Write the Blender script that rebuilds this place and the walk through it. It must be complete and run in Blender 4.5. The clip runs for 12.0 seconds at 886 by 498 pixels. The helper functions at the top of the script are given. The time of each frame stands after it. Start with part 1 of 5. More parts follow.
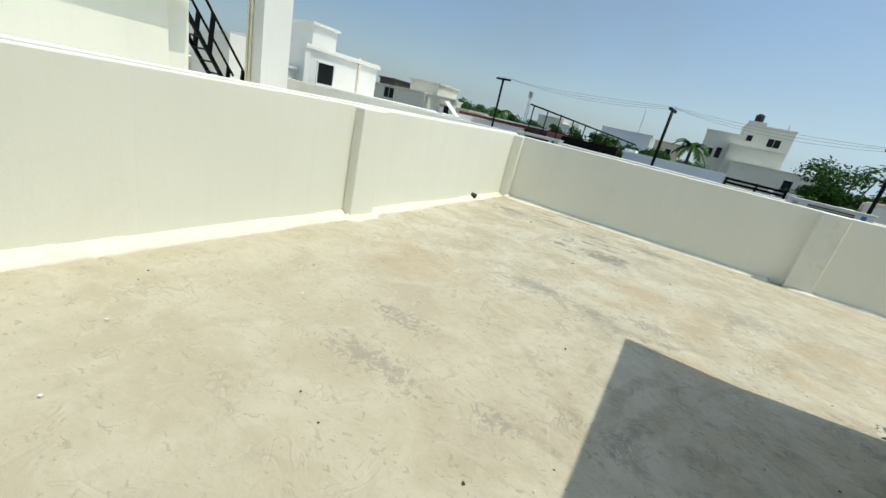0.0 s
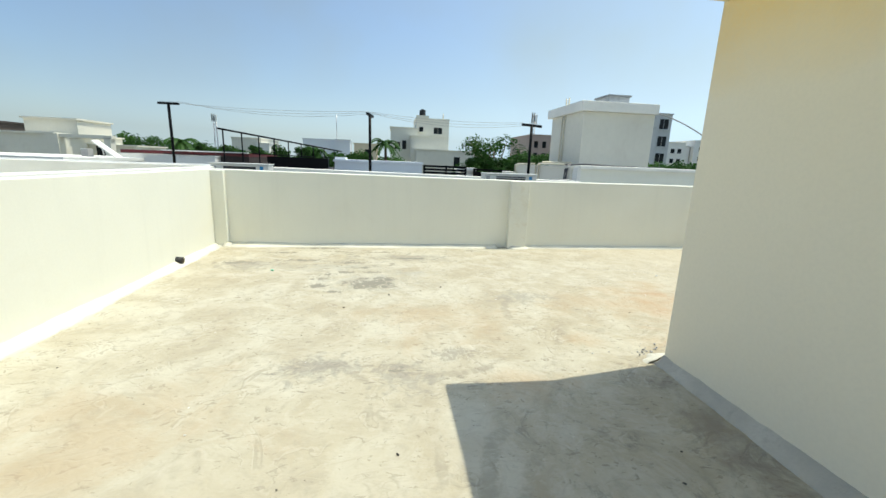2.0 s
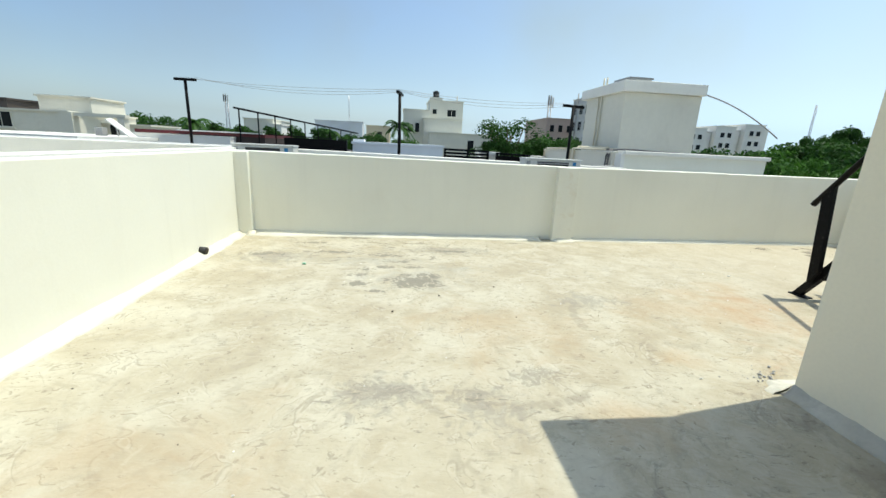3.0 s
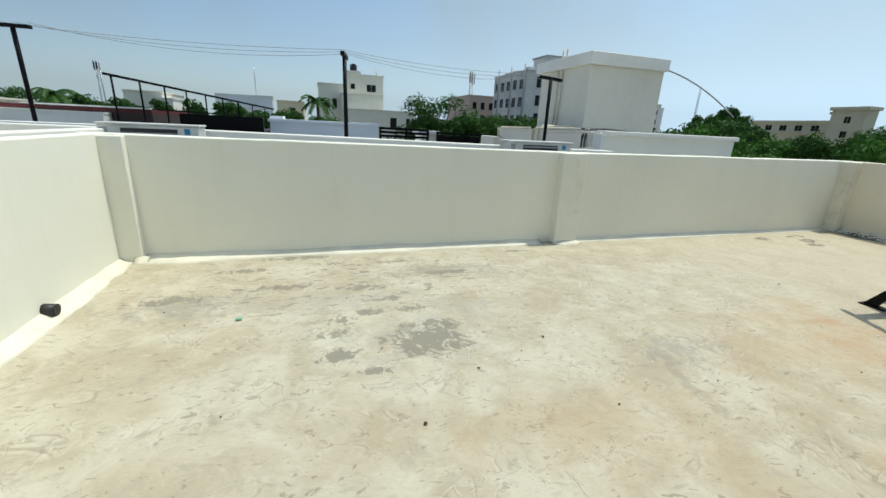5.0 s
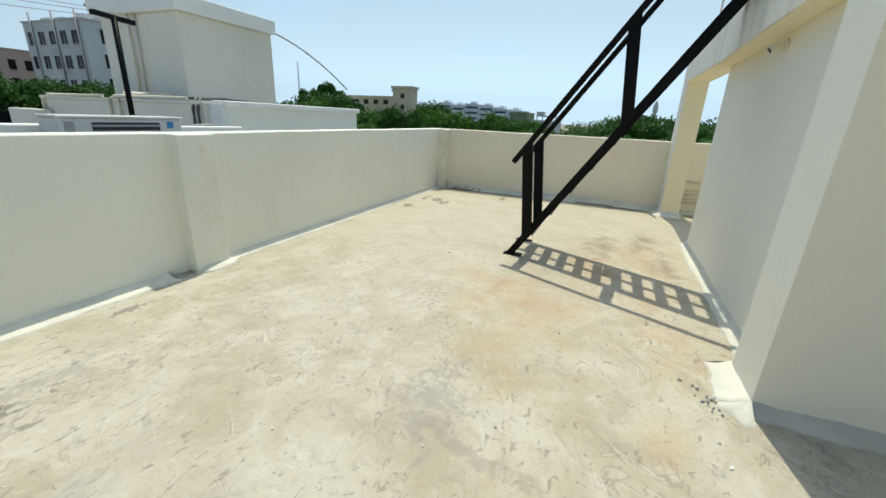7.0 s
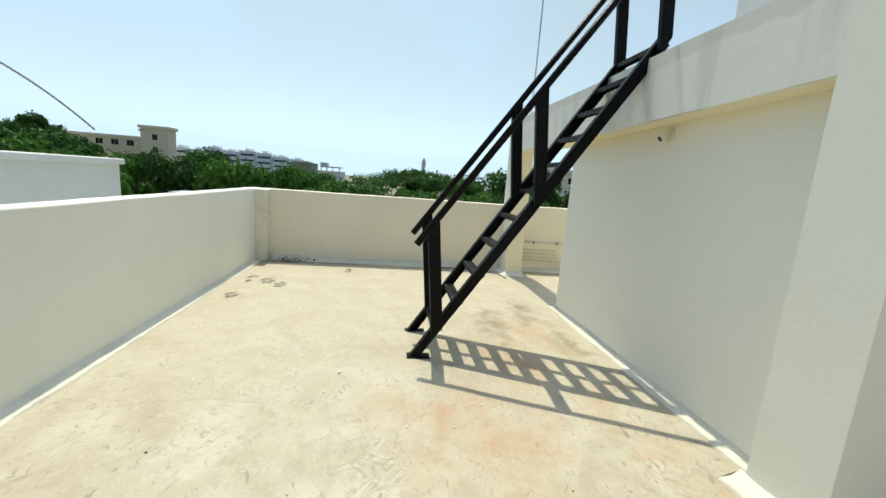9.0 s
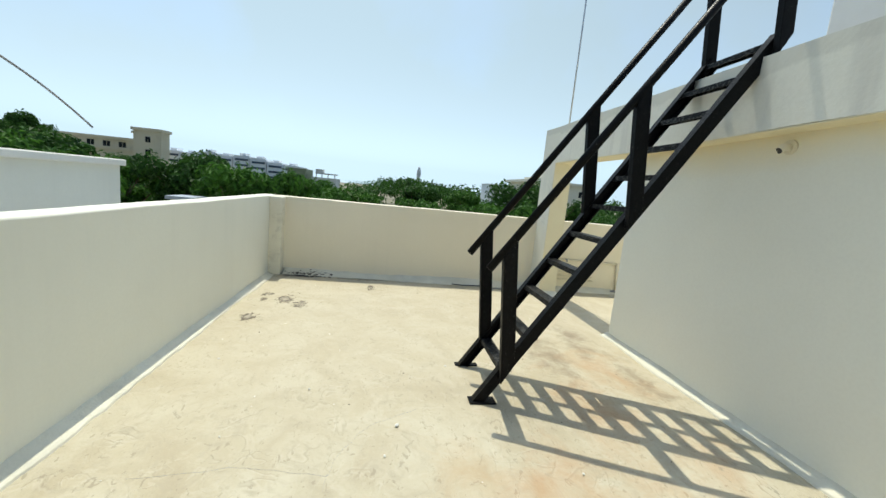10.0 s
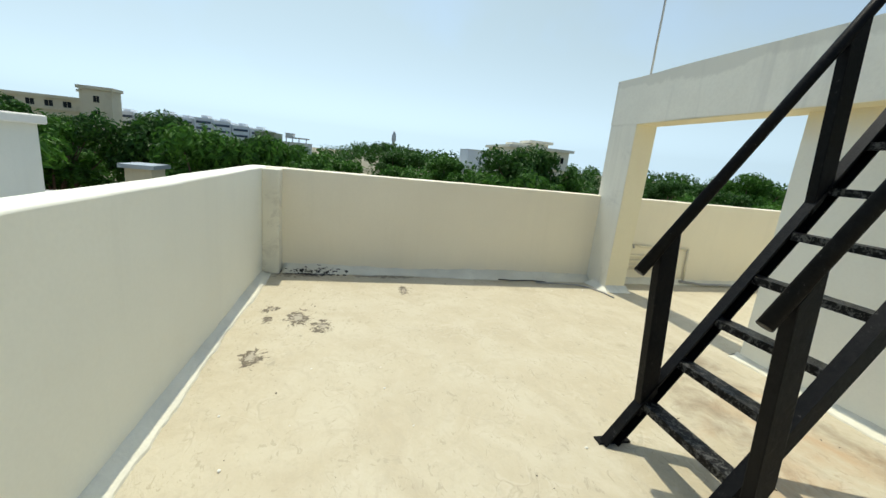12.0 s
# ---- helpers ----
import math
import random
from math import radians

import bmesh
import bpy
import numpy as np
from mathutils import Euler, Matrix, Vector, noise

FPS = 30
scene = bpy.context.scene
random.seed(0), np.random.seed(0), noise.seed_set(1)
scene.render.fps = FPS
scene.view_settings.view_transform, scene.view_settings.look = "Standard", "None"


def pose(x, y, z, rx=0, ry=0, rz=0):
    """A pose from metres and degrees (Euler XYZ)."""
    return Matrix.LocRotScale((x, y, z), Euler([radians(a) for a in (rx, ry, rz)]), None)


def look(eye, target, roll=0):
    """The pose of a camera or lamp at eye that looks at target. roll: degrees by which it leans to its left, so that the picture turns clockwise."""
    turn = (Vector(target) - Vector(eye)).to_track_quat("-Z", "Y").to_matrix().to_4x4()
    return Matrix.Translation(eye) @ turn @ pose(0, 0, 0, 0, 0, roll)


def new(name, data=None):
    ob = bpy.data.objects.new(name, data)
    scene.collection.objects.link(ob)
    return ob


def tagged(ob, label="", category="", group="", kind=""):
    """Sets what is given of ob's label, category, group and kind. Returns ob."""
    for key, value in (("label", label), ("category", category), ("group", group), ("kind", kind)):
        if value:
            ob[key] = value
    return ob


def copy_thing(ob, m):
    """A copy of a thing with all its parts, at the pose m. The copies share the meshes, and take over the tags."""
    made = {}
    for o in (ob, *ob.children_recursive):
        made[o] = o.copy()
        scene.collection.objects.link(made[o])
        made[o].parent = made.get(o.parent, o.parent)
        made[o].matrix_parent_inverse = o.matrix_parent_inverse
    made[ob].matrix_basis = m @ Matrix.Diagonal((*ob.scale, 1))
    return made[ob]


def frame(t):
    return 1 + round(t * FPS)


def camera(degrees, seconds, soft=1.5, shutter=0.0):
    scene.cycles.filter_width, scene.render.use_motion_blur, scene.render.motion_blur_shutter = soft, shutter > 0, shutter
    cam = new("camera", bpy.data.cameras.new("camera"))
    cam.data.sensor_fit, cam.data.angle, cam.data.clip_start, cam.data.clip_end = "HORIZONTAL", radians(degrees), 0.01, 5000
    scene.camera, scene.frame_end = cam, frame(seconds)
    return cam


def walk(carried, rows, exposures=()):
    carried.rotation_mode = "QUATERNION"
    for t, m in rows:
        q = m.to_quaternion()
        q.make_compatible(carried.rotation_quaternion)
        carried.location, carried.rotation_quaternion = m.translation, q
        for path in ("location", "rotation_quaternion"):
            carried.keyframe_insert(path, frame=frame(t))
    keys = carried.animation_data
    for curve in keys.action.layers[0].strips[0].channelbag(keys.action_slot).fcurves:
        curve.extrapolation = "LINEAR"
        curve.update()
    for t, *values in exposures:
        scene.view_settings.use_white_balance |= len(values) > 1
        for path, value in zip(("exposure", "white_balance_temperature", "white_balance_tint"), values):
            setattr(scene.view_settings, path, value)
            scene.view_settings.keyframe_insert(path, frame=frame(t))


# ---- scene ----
cam = camera(96.4, 12.0)
PATH = [
    (0, (-0.101, 1.635, 1.37), (-1.003, 3.297, 0.72), 13.0),
    (0.5, (-0.043, 1.837, 1.353), (-0.399, 3.698, 0.713), 13.6),
    (1, (-0.115, 2.088, 1.367), (-0.23, 3.982, 0.735), 4.3),
    (1.5, (-0.255, 2.321, 1.401), (-0.233, 4.259, 0.909), 1.1),
    (2, (-0.449, 2.543, 1.451), (-0.184, 4.478, 1.022), 2.1),
    (2.5, (-0.612, 2.805, 1.423), (-0.366, 4.721, 0.905), 2.0),
    (4.5, (-1.479, 4.363, 1.438), (-1.323, 6.305, 0.984), 5.9),
    (5, (-1.361, 4.785, 1.422), (-0.77, 6.602, 0.831), 2.8),
    (5.5, (-1.252, 5.129, 1.381), (-0.253, 6.749, 0.766), 4.2),
    (6, (-1.106, 5.419, 1.391), (0.316, 6.698, 0.807), 4.8),
    (6.5, (-0.838, 5.66, 1.379), (0.806, 6.617, 0.76), 3.2),
    (8.5, (0.081, 6.885, 1.508), (2.041, 6.894, 1.111), 4.7),
    (9, (0.323, 7.096, 1.517), (2.276, 6.826, 1.179), 4.3),
    (9.5, (0.559, 7.412, 1.499), (2.496, 7.098, 1.116), 3.8),
    (10, (0.938, 7.601, 1.486), (2.894, 7.296, 1.197), 5.6),
    (10.5, (1.263, 7.894, 1.454), (3.208, 7.832, 0.993), 3.4),
    (11, (1.648, 8.177, 1.443), (3.592, 8.155, 0.972), 6.2),
    (11.5, (1.964, 8.3, 1.453), (3.917, 8.147, 1.054), 8.7),
    (12, (2.476, 8.269, 1.452), (4.377, 7.832, 1.01), 5.7),
]
EXPOSURES = [(0, 0.18, 6800), (0.5, 0.24, 6900), (1.0, 0.36, 6750), (2.0, 0.50, 6900), (2.5, 0.50, 6800), (4.3, 0.28, 6800), (5.0, 0.18, 6750), (6.5, 0.20, 6750), (8.5, 0.44, 6950), (9.2, 0.44, 7000), (10.5, 0.38, 6950), (12, 0.37, 7050)]
walk(cam, [(t, look(eye, target, roll)) for t, eye, target, roll in PATH], [(t, e, k, 4) for t, e, k in EXPOSURES])

# ---- world, sun, exposure ----
SUN_DIR = Vector((-0.346, -0.061, -1.0)).normalized()
SUN_EL, SUN_AZ = math.asin(-SUN_DIR.z), math.atan2(-SUN_DIR.x, -SUN_DIR.y)
world = bpy.data.worlds.new("sky")
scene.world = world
world.use_nodes = True
wt = world.node_tree
sky = wt.nodes.new("ShaderNodeTexSky")
sky.sky_type, sky.sun_disc = "NISHITA", False
sky.sun_elevation, sky.sun_rotation = SUN_EL, SUN_AZ
sky.air_density, sky.dust_density, sky.ozone_density = 1.0, 1.5, 4.0
grey = wt.nodes.new("ShaderNodeRGBToBW")
haze = wt.nodes.new("ShaderNodeCombineColor")
wisp = wt.nodes.new("ShaderNodeTexNoise")
wisp.inputs["Scale"].default_value, wisp.inputs["Detail"].default_value = 2.2, 6
share = wt.nodes.new("ShaderNodeMapRange")
share.inputs[1].default_value, share.inputs[2].default_value, share.inputs[3].default_value, share.inputs[4].default_value = 0.42, 0.66, 0.15, 0.70
blend = wt.nodes.new("ShaderNodeMix")
blend.data_type = "RGBA"
tintb = wt.nodes.new("ShaderNodeVectorMath")
tintb.operation = "MULTIPLY"
tintb.inputs[1].default_value = (0.69, 0.92, 1.17)
wt.links.new(wt.nodes.new("ShaderNodeTexCoord").outputs["Generated"], wisp.inputs["Vector"])
wt.links.new(sky.outputs[0], grey.inputs[0])
for k in range(3):
    wt.links.new(grey.outputs[0], haze.inputs[k])
wt.links.new(haze.outputs[0], tintb.inputs[0])
wt.links.new(wisp.outputs["Fac"], share.inputs[0])
axes = wt.nodes.new("ShaderNodeSeparateXYZ")
wt.links.new(wt.nodes.new("ShaderNodeTexCoord").outputs["Generated"], axes.inputs[0])


def sky_ramp(socket, lo, hi, a, b):
    n = wt.nodes.new("ShaderNodeMapRange")
    for i, v in zip((1, 2, 3, 4), (lo, hi, a, b)):
        n.inputs[i].default_value = v
    wt.links.new(socket, n.inputs[0])
    return n.outputs[0]


def sky_add(a, b):
    n = wt.nodes.new("ShaderNodeMath")
    n.operation, n.use_clamp = "ADD", True
    wt.links.new(a, n.inputs[0])
    wt.links.new(b, n.inputs[1])
    return n.outputs[0]


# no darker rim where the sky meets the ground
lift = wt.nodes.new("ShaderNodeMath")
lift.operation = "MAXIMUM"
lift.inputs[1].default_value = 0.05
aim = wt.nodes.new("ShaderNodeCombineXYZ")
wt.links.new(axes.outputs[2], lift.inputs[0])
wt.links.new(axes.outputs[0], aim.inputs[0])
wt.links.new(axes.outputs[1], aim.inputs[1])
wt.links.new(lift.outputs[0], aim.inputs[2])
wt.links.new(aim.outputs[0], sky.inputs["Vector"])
# haze thickens to the horizon and, as thin cloud, towards the sun
thick = sky_add(sky_add(share.outputs[0], sky_ramp(axes.outputs[2], 0.0, 0.30, 0.55, 0.0)), sky_ramp(axes.outputs[0], -0.6, 0.9, -0.34, 0.46))
wt.links.new(thick, blend.inputs[0])
wt.links.new(sky.outputs[0], blend.inputs[6])
wt.links.new(tintb.outputs[0], blend.inputs[7])
fade = wt.nodes.new("ShaderNodeVectorMath")
fade.operation = "SCALE"
wt.links.new(blend.outputs[2], fade.inputs[0])
glare = wt.nodes.new("ShaderNodeMath")
glare.operation = "MULTIPLY"
wt.links.new(sky_ramp(axes.outputs[0], -0.75, 0.75, 0.75, 1.12), glare.inputs[0])
wt.links.new(sky_ramp(axes.outputs[2], 0.15, 0.75, 0.97, 1.22), glare.inputs[1])
wt.links.new(glare.outputs[0], fade.inputs["Scale"])
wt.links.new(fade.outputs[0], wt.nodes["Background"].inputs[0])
wt.nodes["Background"].inputs[1].default_value = 0.15
sun = new("sun", bpy.data.lights.new("sun", "SUN"))
sun.data.energy, sun.data.angle, sun.data.color = 2.8, radians(0.5), (1.0, 0.96, 0.88)
sun.matrix_world = look((0, 0, 30), Vector((0, 0, 30)) + SUN_DIR)


# ---- materials ----
def nodes_of(name):
    m = bpy.data.materials.new(name)
    m.use_nodes = True
    return m, m.node_tree.nodes, m.node_tree.links, m.node_tree.nodes["Principled BSDF"]


def noise_node(ns, ln, vec, scale, detail=4, rough=0.55, dist=0.0):
    n = ns.new("ShaderNodeTexNoise")
    n.inputs["Scale"].default_value, n.inputs["Detail"].default_value = scale, detail
    n.inputs["Roughness"].default_value, n.inputs["Distortion"].default_value = rough, dist
    ln.new(vec, n.inputs["Vector"])
    return n.outputs["Fac"]


def ramp(ns, ln, fac, lo, hi, a=0.0, b=1.0):
    n = ns.new("ShaderNodeMapRange")
    for i, v in zip((1, 2, 3, 4), (lo, hi, a, b)):
        n.inputs[i].default_value = v
    ln.new(fac, n.inputs[0])
    return n.outputs[0]


def mix(ns, ln, fac, a, b, how="MIX"):
    n = ns.new("ShaderNodeMix")
    n.data_type, n.blend_type = "RGBA", how
    for key, v in (("Factor", fac), ("A", a), ("B", b)):
        i = {"Factor": 0, "A": 6, "B": 7}[key]
        if isinstance(v, bpy.types.NodeSocket):
            ln.new(v, n.inputs[i])
        elif i == 0:
            n.inputs[i].default_value = v
        else:
            n.inputs[i].default_value = (*v, 1)
    return n.outputs[2]


def calc(ns, ln, op, a, b):
    n = ns.new("ShaderNodeMath")
    n.operation = op
    for i, v in enumerate((a, b)):
        if isinstance(v, bpy.types.NodeSocket):
            ln.new(v, n.inputs[i])
        else:
            n.inputs[i].default_value = v
    return n.outputs[0]


def bump(ns, ln, bsdf, height, strength, distance=0.01):
    n = ns.new("ShaderNodeBump")
    n.inputs["Strength"].default_value, n.inputs["Distance"].default_value = strength, distance
    ln.new(height, n.inputs["Height"])
    ln.new(n.outputs[0], bsdf.inputs["Normal"])


def surface(name, col, rough=0.7, metal=0.0, var=0.12, big=0.8, fine=30.0, relief=0.15, stain=None, amount=0.5, streaks=0.0):
    """A plain coat with variation at two scales, optional stains and streaks that run down."""
    m, ns, ln, b = nodes_of(name)
    pos = ns.new("ShaderNodeNewGeometry").outputs["Position"]
    f1, f2 = noise_node(ns, ln, pos, big, 5), noise_node(ns, ln, pos, fine, 3)
    dark = tuple(c * (1 - 1.6 * var) for c in col)
    light = tuple(min(c * (1 + var), 0.95) for c in col)
    c = mix(ns, ln, ramp(ns, ln, f1, 0.3, 0.7), dark, light)
    c = mix(ns, ln, ramp(ns, ln, f2, 0.35, 0.75, 0, 0.35), c, dark)
    if stain:
        f3 = noise_node(ns, ln, pos, big * 2.3, 8, 0.65, 0.6)
        c = mix(ns, ln, ramp(ns, ln, f3, 0.56, 0.72, 0, amount), c, stain)
    if streaks:
        mp = ns.new("ShaderNodeMapping")
        mp.inputs["Scale"].default_value = (7, 7, 0.5)
        ln.new(pos, mp.inputs[0])
        f4 = noise_node(ns, ln, mp.outputs[0], 1.0, 5, 0.6)
        c = mix(ns, ln, ramp(ns, ln, f4, 0.52, 0.75, 0, streaks), c, tuple(v * 0.5 for v in col))
    ln.new(c, b.inputs["Base Color"])
    b.inputs["Metallic"].default_value = metal
    ln.new(ramp(ns, ln, f2, 0.2, 0.8, max(rough - 0.12, 0.05), min(rough + 0.12, 1)), b.inputs["Roughness"])
    if relief:
        bump(ns, ln, b, f2, relief, 0.006)
    return m


CREAM = surface("cream_wall_paint", (0.81, 0.80, 0.69), 0.75, var=0.035, big=0.6, fine=45, relief=0.12, stain=(0.70, 0.66, 0.52), amount=0.14, streaks=0.05)
CREAM_E = surface("warm_cream_wall_paint", (0.84, 0.77, 0.60), 0.75, var=0.035, big=0.6, fine=45, relief=0.12, stain=(0.72, 0.66, 0.5), amount=0.16, streaks=0.05)
YELLOW = surface("pale_yellow_wall_paint", (0.80, 0.73, 0.52), 0.75, var=0.04, big=0.7, fine=45, relief=0.1, stain=(0.70, 0.58, 0.34), amount=0.2)
BEAM = surface("weathered_white_plaster", (0.79, 0.775, 0.67), 0.8, var=0.05, big=1.1, fine=35, relief=0.2, stain=(0.50, 0.49, 0.42), amount=0.5, streaks=0.22)
LIP = surface("white_coping_paint", (0.84, 0.82, 0.74), 0.7, var=0.05, big=1.5, fine=40, relief=0.15, stain=(0.6, 0.58, 0.5), amount=0.3)
FILLET = surface("cream_cement_fillet", (0.72, 0.69, 0.565), 0.8, var=0.08, big=3, fine=60, relief=0.5, stain=(0.5, 0.47, 0.38), amount=0.35)
CEMENT = surface("grey_cement", (0.36, 0.36, 0.35), 0.85, var=0.15, big=2, fine=50, relief=0.4, stain=(0.22, 0.21, 0.19), amount=0.6)
WHITE = surface("white_house_paint", (0.80, 0.79, 0.74), 0.75, var=0.05, big=0.35, fine=8, relief=0.05, stain=(0.6, 0.58, 0.52), amount=0.25, streaks=0.04)
OFFWHITE = surface("offwhite_house_paint", (0.74, 0.71, 0.60), 0.75, var=0.06, big=0.3, fine=8, relief=0.05, stain=(0.55, 0.5, 0.4), amount=0.3, streaks=0.04)
TAN = surface("tan_building_paint", (0.66, 0.58, 0.42), 0.8, var=0.08, big=0.1, fine=4, relief=0.0, stain=(0.42, 0.33, 0.22), amount=0.4, streaks=0.15)
PINK = surface("dusty_pink_building_paint", (0.56, 0.44, 0.38), 0.8, var=0.08, big=0.12, fine=4, relief=0.0, stain=(0.38, 0.28, 0.24), amount=0.4)
STAINED = surface("stained_cream_building_paint", (0.70, 0.69, 0.60), 0.8, var=0.06, big=0.25, fine=4, relief=0.0, stain=(0.45, 0.44, 0.40), amount=0.35, streaks=0.08)
GREY = surface("stained_grey_building_paint", (0.60, 0.61, 0.60), 0.8, var=0.1, big=0.15, fine=3, relief=0.0, stain=(0.30, 0.30, 0.30), amount=0.7, streaks=0.4)
BLUEWHITE = surface("bluish_white_building_paint", (0.76, 0.79, 0.82), 0.75, var=0.06, big=0.08, fine=3, relief=0.0)
RED = surface("dark_red_roof_sheet", (0.13, 0.012, 0.016), 0.45, var=0.2, big=1, fine=20, relief=0.1)
SHEET = surface("bluish_metal_sheet", (0.45, 0.50, 0.55), 0.4, 0.3, var=0.1, big=1, fine=20, relief=0.1)
PIPE_D = surface("dark_grey_conduit", (0.10, 0.10, 0.10), 0.5, var=0.15, big=4, fine=60, relief=0.05)
PIPE_W = surface("cream_plastic_pipe", (0.72, 0.66, 0.50), 0.45, var=0.06, big=4, fine=60, relief=0.05)
PIPE_G = surface("grey_plastic_pipe", (0.34, 0.34, 0.33), 0.5, var=0.1, big=4, fine=60, relief=0.05)
RUBBER = surface("black_plastic", (0.02, 0.02, 0.02), 0.5, var=0.2, big=5, fine=60, relief=0.1)
CABLE = surface("grey_cable_sheath", (0.30, 0.30, 0.29), 0.6, var=0.02, big=1, fine=6, relief=0.0)
GALV = surface("galvanised_steel", (0.50, 0.51, 0.52), 0.45, 0.7, var=0.12, big=3, fine=40, relief=0.1)
BARK = surface("brown_bark", (0.16, 0.11, 0.075), 0.9, var=0.3, big=2, fine=14, relief=0.6)
ACBODY = surface("aged_white_enamel", (0.62, 0.62, 0.58), 0.5, var=0.08, big=3, fine=40, relief=0.05, stain=(0.4, 0.38, 0.33), amount=0.4)
STICKER = surface("blue_sticker", (0.02, 0.20, 0.42), 0.4, var=0.1, big=20, fine=90, relief=0.0)
GROUND = surface("dry_ground", (0.23, 0.215, 0.145), 0.95, var=0.25, big=0.05, fine=0.8, relief=0.0, stain=(0.16, 0.15, 0.10), amount=0.6)
CHIP_W = surface("white_plaster_chip", (0.80, 0.79, 0.74), 0.85, var=0.1, big=30, fine=200, relief=0.3)
CHIP_D = surface("dark_dry_litter", (0.05, 0.04, 0.03), 0.9, var=0.3, big=30, fine=200, relief=0.3)


def black_paint(name="worn_black_gloss_paint", worn=0.63, most=0.6):
    m, ns, ln, b = nodes_of(name)
    pos = ns.new("ShaderNodeNewGeometry").outputs["Position"]
    wear, grain = noise_node(ns, ln, pos, 38, 9, 0.74, 0.4), noise_node(ns, ln, pos, 120, 3)
    c = mix(ns, ln, ramp(ns, ln, wear, 0.35, 0.6), (0.0025, 0.0025, 0.003), (0.007, 0.007, 0.007))
    c = mix(ns, ln, ramp(ns, ln, wear, worn, worn + 0.07, 0, most), c, (0.14, 0.14, 0.13))
    ln.new(c, b.inputs["Base Color"])
    ln.new(ramp(ns, ln, wear, 0.35, 0.7, 0.28, 0.6), b.inputs["Roughness"])
    b.inputs["Specular IOR Level"].default_value = 0.10
    bump(ns, ln, b, wear, 0.35, 0.006)
    return m


def leaf_material(name, dark, light):
    m, ns, ln, b = nodes_of(name)
    geo = ns.new("ShaderNodeNewGeometry")
    clump = noise_node(ns, ln, geo.outputs["Position"], 0.35, 3)
    c = mix(ns, ln, geo.outputs["Random Per Island"], dark, light)
    c = mix(ns, ln, ramp(ns, ln, clump, 0.35, 0.7, 0, 0.6), c, light)
    ln.new(c, b.inputs["Base Color"])
    b.inputs["Roughness"].default_value = 0.55
    b.inputs["Specular IOR Level"].default_value = 0.2
    tr = ns.new("ShaderNodeBsdfTranslucent")
    ln.new(c, tr.inputs[0])
    mx = ns.new("ShaderNodeMixShader")
    mx.inputs[0].default_value = 0.3
    ln.new(b.outputs[0], mx.inputs[1])
    ln.new(tr.outputs[0], mx.inputs[2])
    ln.new(mx.outputs[0], ns["Material Output"].inputs[0])
    return m


def glass_dark():
    m, ns, ln, b = nodes_of("dark_window_glass")
    pos = ns.new("ShaderNodeNewGeometry").outputs["Position"]
    ln.new(mix(ns, ln, noise_node(ns, ln, pos, 0.8, 2), (0.006, 0.007, 0.007), (0.02, 0.024, 0.026)), b.inputs["Base Color"])
    b.inputs["Roughness"].default_value = 0.25
    b.inputs["Specular IOR Level"].default_value = 0.15
    return m


# outlines of stains and strokes on the floor, laid on its mesh as smooth distance fields (1 at the edge)
FIELDS = {}


def oval_distance(x, y, places):
    d = np.full(x.shape, 9.0)
    for cx, cy, rx, ry in places:
        d = np.minimum(d, np.hypot((x - cx) / rx, (y - cy) / ry))
    return d


def arc_distance(x, y, places):
    d = np.full(x.shape, 9.0)
    for cx, cy, rad, a0, a1, wide in places:
        across = np.abs(np.hypot(x - cx, y - cy) - rad) / wide
        turn = np.mod(np.arctan2(y - cy, x - cx) - (a0 + a1) / 2 + math.pi, 2 * math.pi) - math.pi
        d = np.minimum(d, np.maximum(across, 0.4 + 0.6 * np.abs(turn) / ((a1 - a0) / 2)))
    return d


# trowel strokes: centre, radius, from and to angle, half width
ARCS = [(-0.98, 3.48, 0.656, 0.3, 1.5, 0.04), (0.98, 3.84, 0.993, 2.4, 3.5, 0.055), (-0.72, 4.18, 0.53, -0.3, 0.3, 0.03), (0.75, 3.75, 0.62, 2.2, 3.9, 0.045), (0.5, 3.1, 0.75, 0.4, 1.7, 0.05), (-1.1, 4.6, 0.62, 0.3, 1.3, 0.035),
        (-0.1, 5.75, 0.72, -1.9, -0.8, 0.045), (-1.5, 2.6, 0.7, 0.5, 1.6, 0.035), (1.4, 6.1, 0.7, 2.3, 3.4, 0.05), (-0.3, 2.7, 0.6, 1.0, 2.2, 0.035)]


